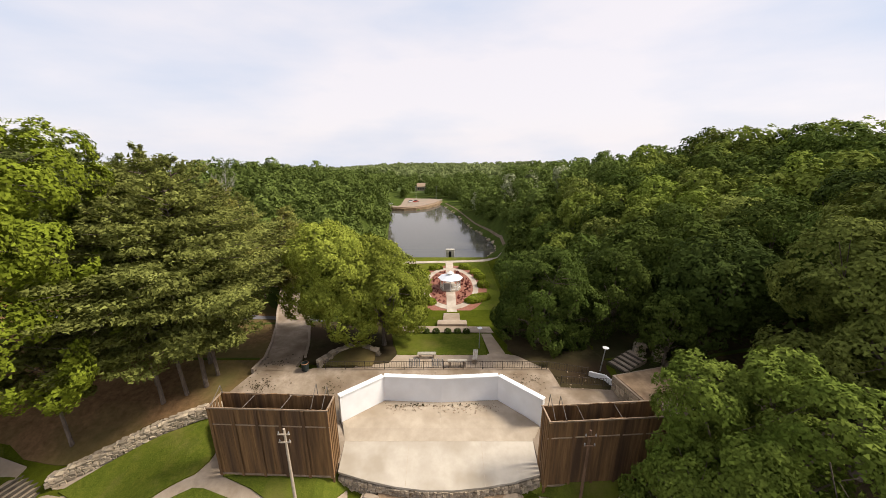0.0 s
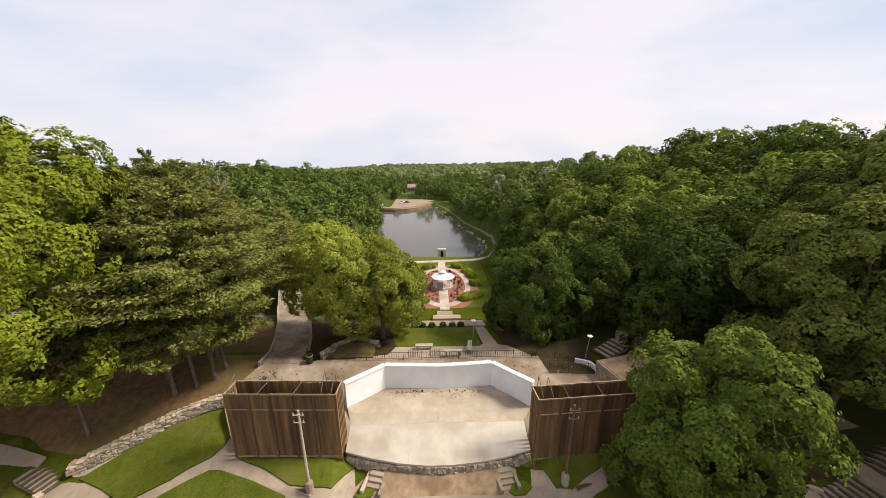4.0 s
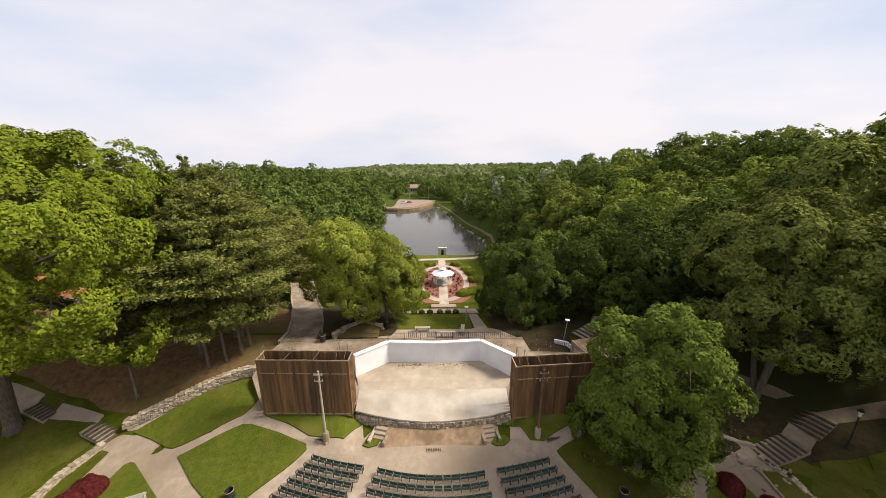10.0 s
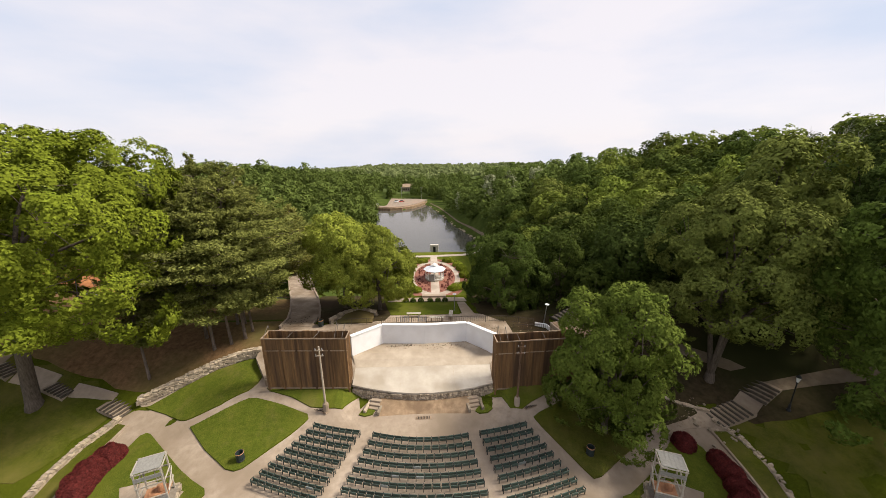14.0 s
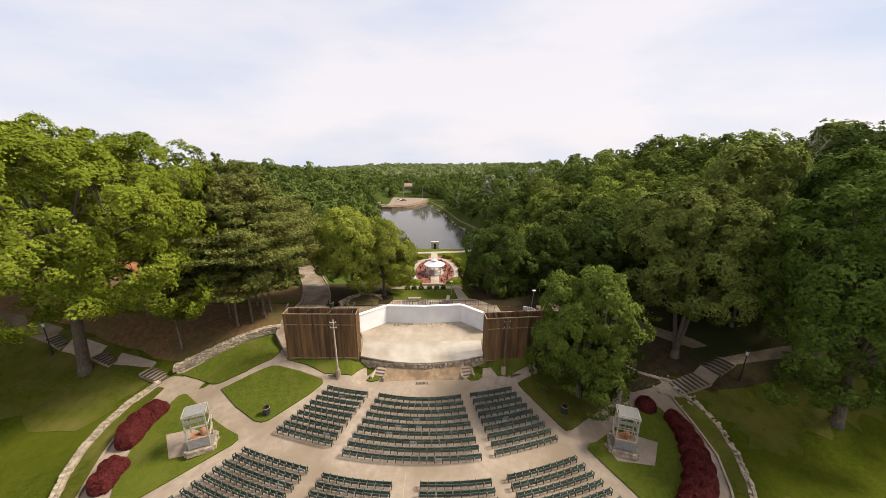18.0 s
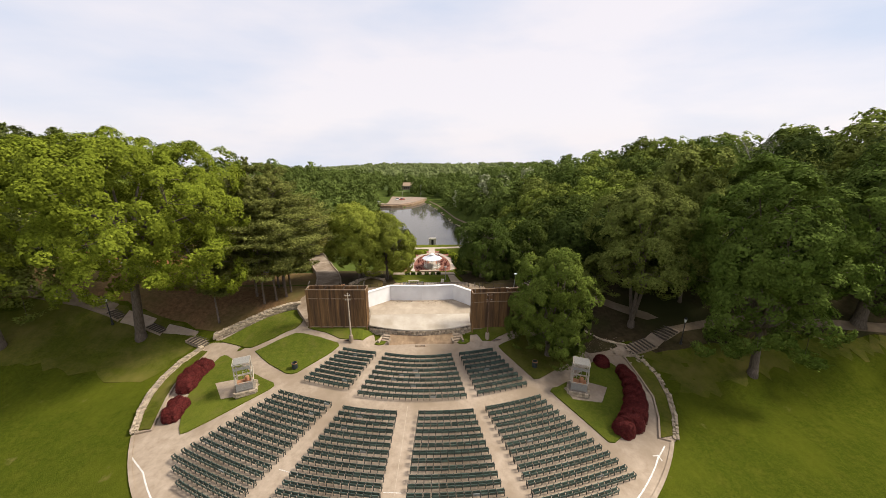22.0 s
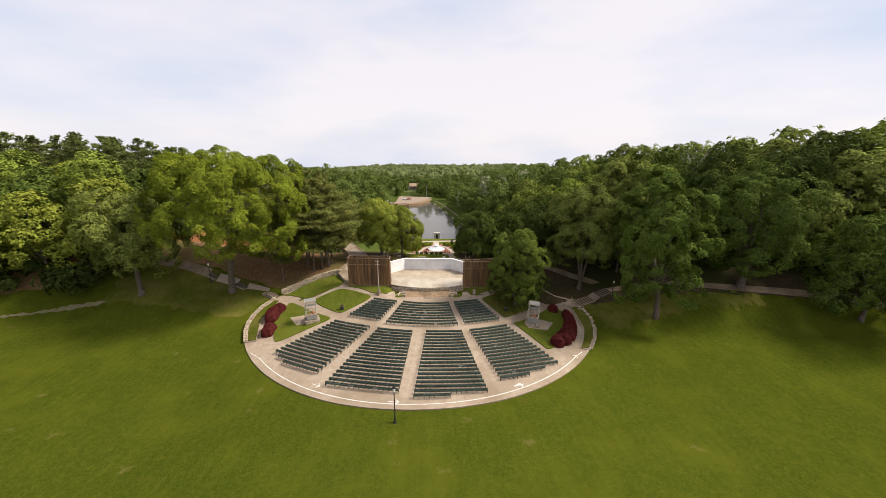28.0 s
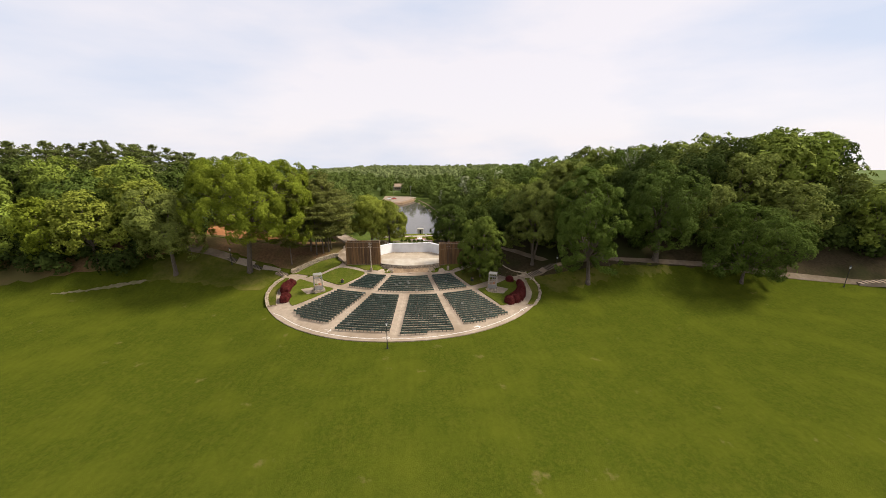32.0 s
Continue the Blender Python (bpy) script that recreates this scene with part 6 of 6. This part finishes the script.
tagged(new("bedding_plants", leaf_mesh("bedding_plants", fp, unit(rnd.normal(size=fp.shape) * 0.5 + np.array([0, 0, 1.0])), 0.22, M_REDLEAF, rnd)), "small red bedding plants in mulch", "flowers", kind="stuff")
for i, (hx, hy, a, b, h, tn) in enumerate(((-2.0, 99.0, 2.2, 1.2, 1.5, 20), (6.6, 99.6, 2.0, 1.2, 1.5, -20), (9.4, 95.2, 1.7, 1.4, 1.4, -40), (10.2, 91.6, 1.7, 1.5, 1.6, -60), (10.6, 85.6, 1.6, 1.6, 1.6, 0), (8.4, 76.8, 3.6, 1.5, 1.5, 30), (-4.2, 75.6, 2.8, 1.4, 1.5, -28), (-5.6, 93.6, 2.4, 1.4, 1.5, 50), (-7.0, 84.5, 1.6, 1.6, 1.3, 0))):
    shrub("clipped_hedge", [(hx, hy, a, b, h, tn)], M_HEDGE, "clipped rounded green hedge in the garden", "hedge", 0.20, 120, 30 + i, GZ + 0.1, "garden hedges")

gz = thing("gazebo", pose(1.95, 84.0, GZ + 0.2), "white octagonal gazebo with a pale roof", "gazebo")
bm = bmesh.new()
lathe(bm, [(2.75, 0.0), (2.75, 0.35), (2.6, 0.36)], 8)
part("floor_deck", bm, M_GREYWOOD, gz)
bm = bmesh.new()
lathe(bm, [(3.15, 2.85), (3.2, 2.95), (1.0, 3.75), (0.75, 3.8)], 8)
part("roof", bm, mat("pale_metal_roof", (0.50, 0.52, 0.56), (0.62, 0.64, 0.68), 2.0, 0.5, 0.05), gz, "pale grey-blue roof panels")
bm = bmesh.new()
lathe(bm, [(0.7, 3.78), (0.7, 4.15), (0.9, 4.17), (0.05, 4.75)], 8)
part("cupola", bm, M_WHITE, gz)
for i in range(8):
    a = 2 * math.pi * i / 8
    bm = bmesh.new()
    box(bm, -0.09, 0.09, -0.09, 0.09, 0.36, 2.9, pose(2.5 * math.cos(a), 2.5 * math.sin(a), 0, 0, 0, math.degrees(a)), 0.01)
    part("post", bm, M_WHITE, gz)
    if i not in (1, 5):
        b = 2 * math.pi * (i + 1) / 8
        p0, p1 = Vector((2.5 * math.cos(a), 2.5 * math.sin(a), 0)), Vector((2.5 * math.cos(b), 2.5 * math.sin(b), 0))
        for zz in (0.5, 1.25):
            bm = bmesh.new()
            bar(bm, p0 + Vector((0, 0, zz)), p1 + Vector((0, 0, zz)), 0.05, sides=4)
            part("rail", bm, M_WHITE, gz)
        for k in range(1, 7):
            q = p0.lerp(p1, k / 7)
            bm = bmesh.new()
            bar(bm, q + Vector((0, 0, 0.5)), q + Vector((0, 0, 1.25)), 0.025, sides=4)
            part("baluster", bm, M_WHITE, gz)
    bm = bmesh.new()
    b = 2 * math.pi * (i + 1) / 8
    bar(bm, (2.5 * math.cos(a), 2.5 * math.sin(a), 2.7), (2.5 * math.cos(b), 2.5 * math.sin(b), 2.7), 0.12, sides=4)
    part("fascia", bm, M_WHITE, gz)

# stone gate on the shore
M_GATE = mat("pale_gate_limestone", (0.42, 0.38, 0.32), (0.62, 0.57, 0.50), 3.0, 0.9, 0.4)
mo = thing("stone_gate", pose(2.45, 113.5, -36.4), "old pale stone gate standing at the shore", "monument")
for s in (-0.95, 0.95):
    bm = bmesh.new()
    box(bm, s - 0.5, s + 0.5, -0.5, 0.5, -0.8, 2.9, None, 0.05)
    part("jamb", bm, M_GATE, mo)
bm = bmesh.new()
box(bm, -1.5, 1.5, -0.52, 0.52, 2.905, 3.6, None, 0.06)
part("lintel", bm, M_GATE, mo)
# black panel added to give the gate's opening its inner darkness
bm = bmesh.new()
box(bm, -0.44, 0.44, 0.1, 0.25, -0.6, 2.9)
part("dark_opening", bm, M_BLACK, mo, "black panel for the dark opening")

# timber footbridge at the lake's corner
br = thing("footbridge", pose(20.5, 112.5, -35.6, 0, 0, 68), "grey timber footbridge at the lake's corner", "bridge")
for i in range(26):
    bm = bmesh.new()
    box(bm, -5.2 + i * 0.4, -4.84 + i * 0.4, -1.5, 1.5, 0, 0.08)
    part("plank", bm, M_GREYWOOD, br)
for s in (-1.3, 1.3):
    bm = bmesh.new()
    box(bm, -5.2, 5.2, s - 0.12, s + 0.12, -0.4, -0.003)
    part("beam", bm, M_BEAM, br)
    for zz in (0.6, 1.1):
        bm = bmesh.new()
        box(bm, -5.2, 5.2, s - 0.05, s + 0.05, zz - 0.04, zz + 0.04)
        part("rail", bm, M_GREYWOOD, br)
    for i in range(6):
        bm = bmesh.new()
        box(bm, -5.0 + i * 2 - 0.06, -5.0 + i * 2 + 0.06, s - 0.065, s + 0.065, -1.2, 1.15)
        part("post", bm, M_GREYWOOD, br)

# rocks along the right shore
rnd = random.Random(12)
rocks = bmesh.new()
for y in [122 + 118 * rnd.random() ** 1.2 for _ in range(74)]:
    x = float(np.interp(y, LAKE_RY, LAKE_RX)) + rnd.uniform(-0.6, 1.2)
    s = rnd.uniform(0.3, 1.0) * rnd.uniform(0.7, 1.6)
    r = bmesh.ops.create_icosphere(rocks, subdivisions=1, radius=s)
    for v in r["verts"]:
        v.co = Vector((v.co.x * rnd.uniform(0.8, 1.2) + x, v.co.y * rnd.uniform(0.8, 1.2) + y, v.co.z * 0.6 + WATER_Z + 0.2))
solo("shore_rocks", rocks, M_STONE, "pale boulders along the lake's bank", "rocks", kind="stuff")
drape("bank_path", ribbon([(23.6, 128), (24.2, 141), (21.4, 156), (16.8, 174), (12.4, 200), (8, 223), (2, 244)], 0.9), 0.2, M_WALK, 0.6, 3, label="worn path along the lake's bank", category="path")

# ---- far end of the lake: car park, cars, house ----
drape("car_park", [(-54, 256), (-33, 254), (-32, 270), (-36, 284), (-60, 286)], 0.15, mat("pale_car_park", (0.30, 0.28, 0.27), (0.42, 0.40, 0.38), 0.5, 0.9, 0.1), 1.0, 6, zf=lambda x, y: -36.5, label="pale car park behind the lake", category="road")


def car(x, y, turn, material, label):
    t = thing("car", pose(x, y, -36.46, 0, 0, turn), label, "car", "parked cars")
    bm = bmesh.new()
    box(bm, -2.1, 2.1, -0.85, 0.85, 0.35, 0.95, None, 0.12)
    part("body", bm, material, t)
    bm = bmesh.new()
    box(bm, -1.2, 1.1, -0.75, 0.75, 0.93, 1.45, None, 0.2)
    part("cabin", bm, M_BLACK, t)
    for sx in (-1.35, 1.35):
        for sy in (-0.8, 0.8):
            bm = bmesh.new()
            bar(bm, (sx, sy - 0.1, 0.32), (sx, sy + 0.1, 0.32), 0.32, sides=12)
            part("wheel", bm, M_BLACK, t)


M_CARW, M_CARR = mat("white_car_paint", (0.7, 0.7, 0.7), (0.78, 0.78, 0.78), 1, 0.3, 0), mat("red_car_paint", (0.35, 0.05, 0.04), (0.4, 0.07, 0.05), 1, 0.3, 0)
car(-19.0, 246, 42, M_CARR, "red car parked behind the lake")
car(-22.5, 245.5, 42, M_CARW, "white car parked behind the lake")
car(-36.0, 233, 10, M_CARW, "white car parked behind the lake")
hs = thing("house", pose(-18.5, 322, -37.5, 0, 0, 12), "cream house with a low brown roof among trees", "house")
bm = bmesh.new()
box(bm, -5.5, 5.5, -4, 4, 0, 4.4)
part("wall", bm, M_PALEWALK, hs)
bm = bmesh.new()
vs = [bm.verts.new(v) for v in ((-6.1, -4.6, 4.4), (6.1, -4.6, 4.4), (6.1, 4.6, 4.4), (-6.1, 4.6, 4.4), (-6.1, 0, 7.2), (6.1, 0, 7.2))]
for q in ((0, 1, 5, 4), (2, 3, 4, 5), (0, 4, 3), (1, 2, 5), (3, 2, 1, 0)):
    bm.faces.new([vs[i] for i in q])
part("roof", bm, M_BEAM, hs, "brown shingle roof")
for i in range(5):
    bm = bmesh.new()
    box(bm, -4.8 + i * 2.05, -3.7 + i * 2.05, -4.06, -3.98, 1.6, 3.2)
    part("window", bm, M_BLACK, hs)

plant(V_BROAD[2], -27.5, 315, "green tree beside the cream house", "tree", "", 0.50, z=-36.6)
plant(V_BROAD[1], -11, 316, "green tree beside the cream house", "tree", "", 0.55, z=-36.6)
plant(V_BROAD[2], -29.5, 262, "round tree on the car park's grass island", "tree", "", 0.44, z=-36.45)
for lx, ly in ((-50, 272), (-44, 282), (-20, 262), (-5, 262)):
    cl = thing("car_park_light", pose(lx, ly, -36.5), "tall thin grey light pole in the car park", "street lamp", "car park lights")
    bm = bmesh.new()
    bar(bm, (0, 0, 0), (0, 0, 9), 0.13, 0.09, 8)
    part("pole", bm, M_GREYSTEEL, cl)
    bm = bmesh.new()
    box(bm, -0.9, 0.9, -0.15, 0.15, 8.95, 9.15, None, 0.03)
    part("lamp_head", bm, M_GREYSTEEL, cl)

# dry leaves and twigs blown against the stage wall and over the plaza
rnd = np.random.default_rng(8)
dp = []
for _ in range(150):
    x = rnd.uniform(-4.2, 4.0)
    y = 21.2 - abs(rnd.normal()) * 0.35
    dp.append((x, y, stage_z(x, y) + 0.03))
for _ in range(130):
    x, y = rnd.uniform(-13.5, 12.5), rnd.uniform(22.4, 24.6)
    dp.append((x, y, plaza_z(x, y) + 0.03))
for _ in range(500):
    x, y = rnd.uniform(14, 24), rnd.uniform(12.2, 16.0)
    dp.append((x, y, ground_z(x, y) + 0.16))
dp = np.array(dp)
tagged(new("dry_leaves", leaf_mesh("dry_leaves", dp, unit(rnd.normal(size=dp.shape) * 0.3 + np.array([0, 0, 1.0])), 0.12, M_BEAM, rnd)), "dry brown leaves scattered on the concrete", "leaves", kind="stuff")
# loose stones beside the right steps
rnd = random.Random(21)
for i in range(16):
    x, y = rnd.uniform(21.8, 25.4), rnd.uniform(9.5, 15.2)
    ob = new("loose_stone", STONES[rnd.randrange(6)])
    ob.matrix_world = pose(x, y, ground_z(x, y) + 0.17, 0, 0, rnd.uniform(0, 360)) @ Matrix.Diagonal((rnd.uniform(0.14, 0.34), rnd.uniform(0.12, 0.22), 0.14, 1))
    tagged(ob, "loose pale stone fallen from the edging", "stone", "loose stones")
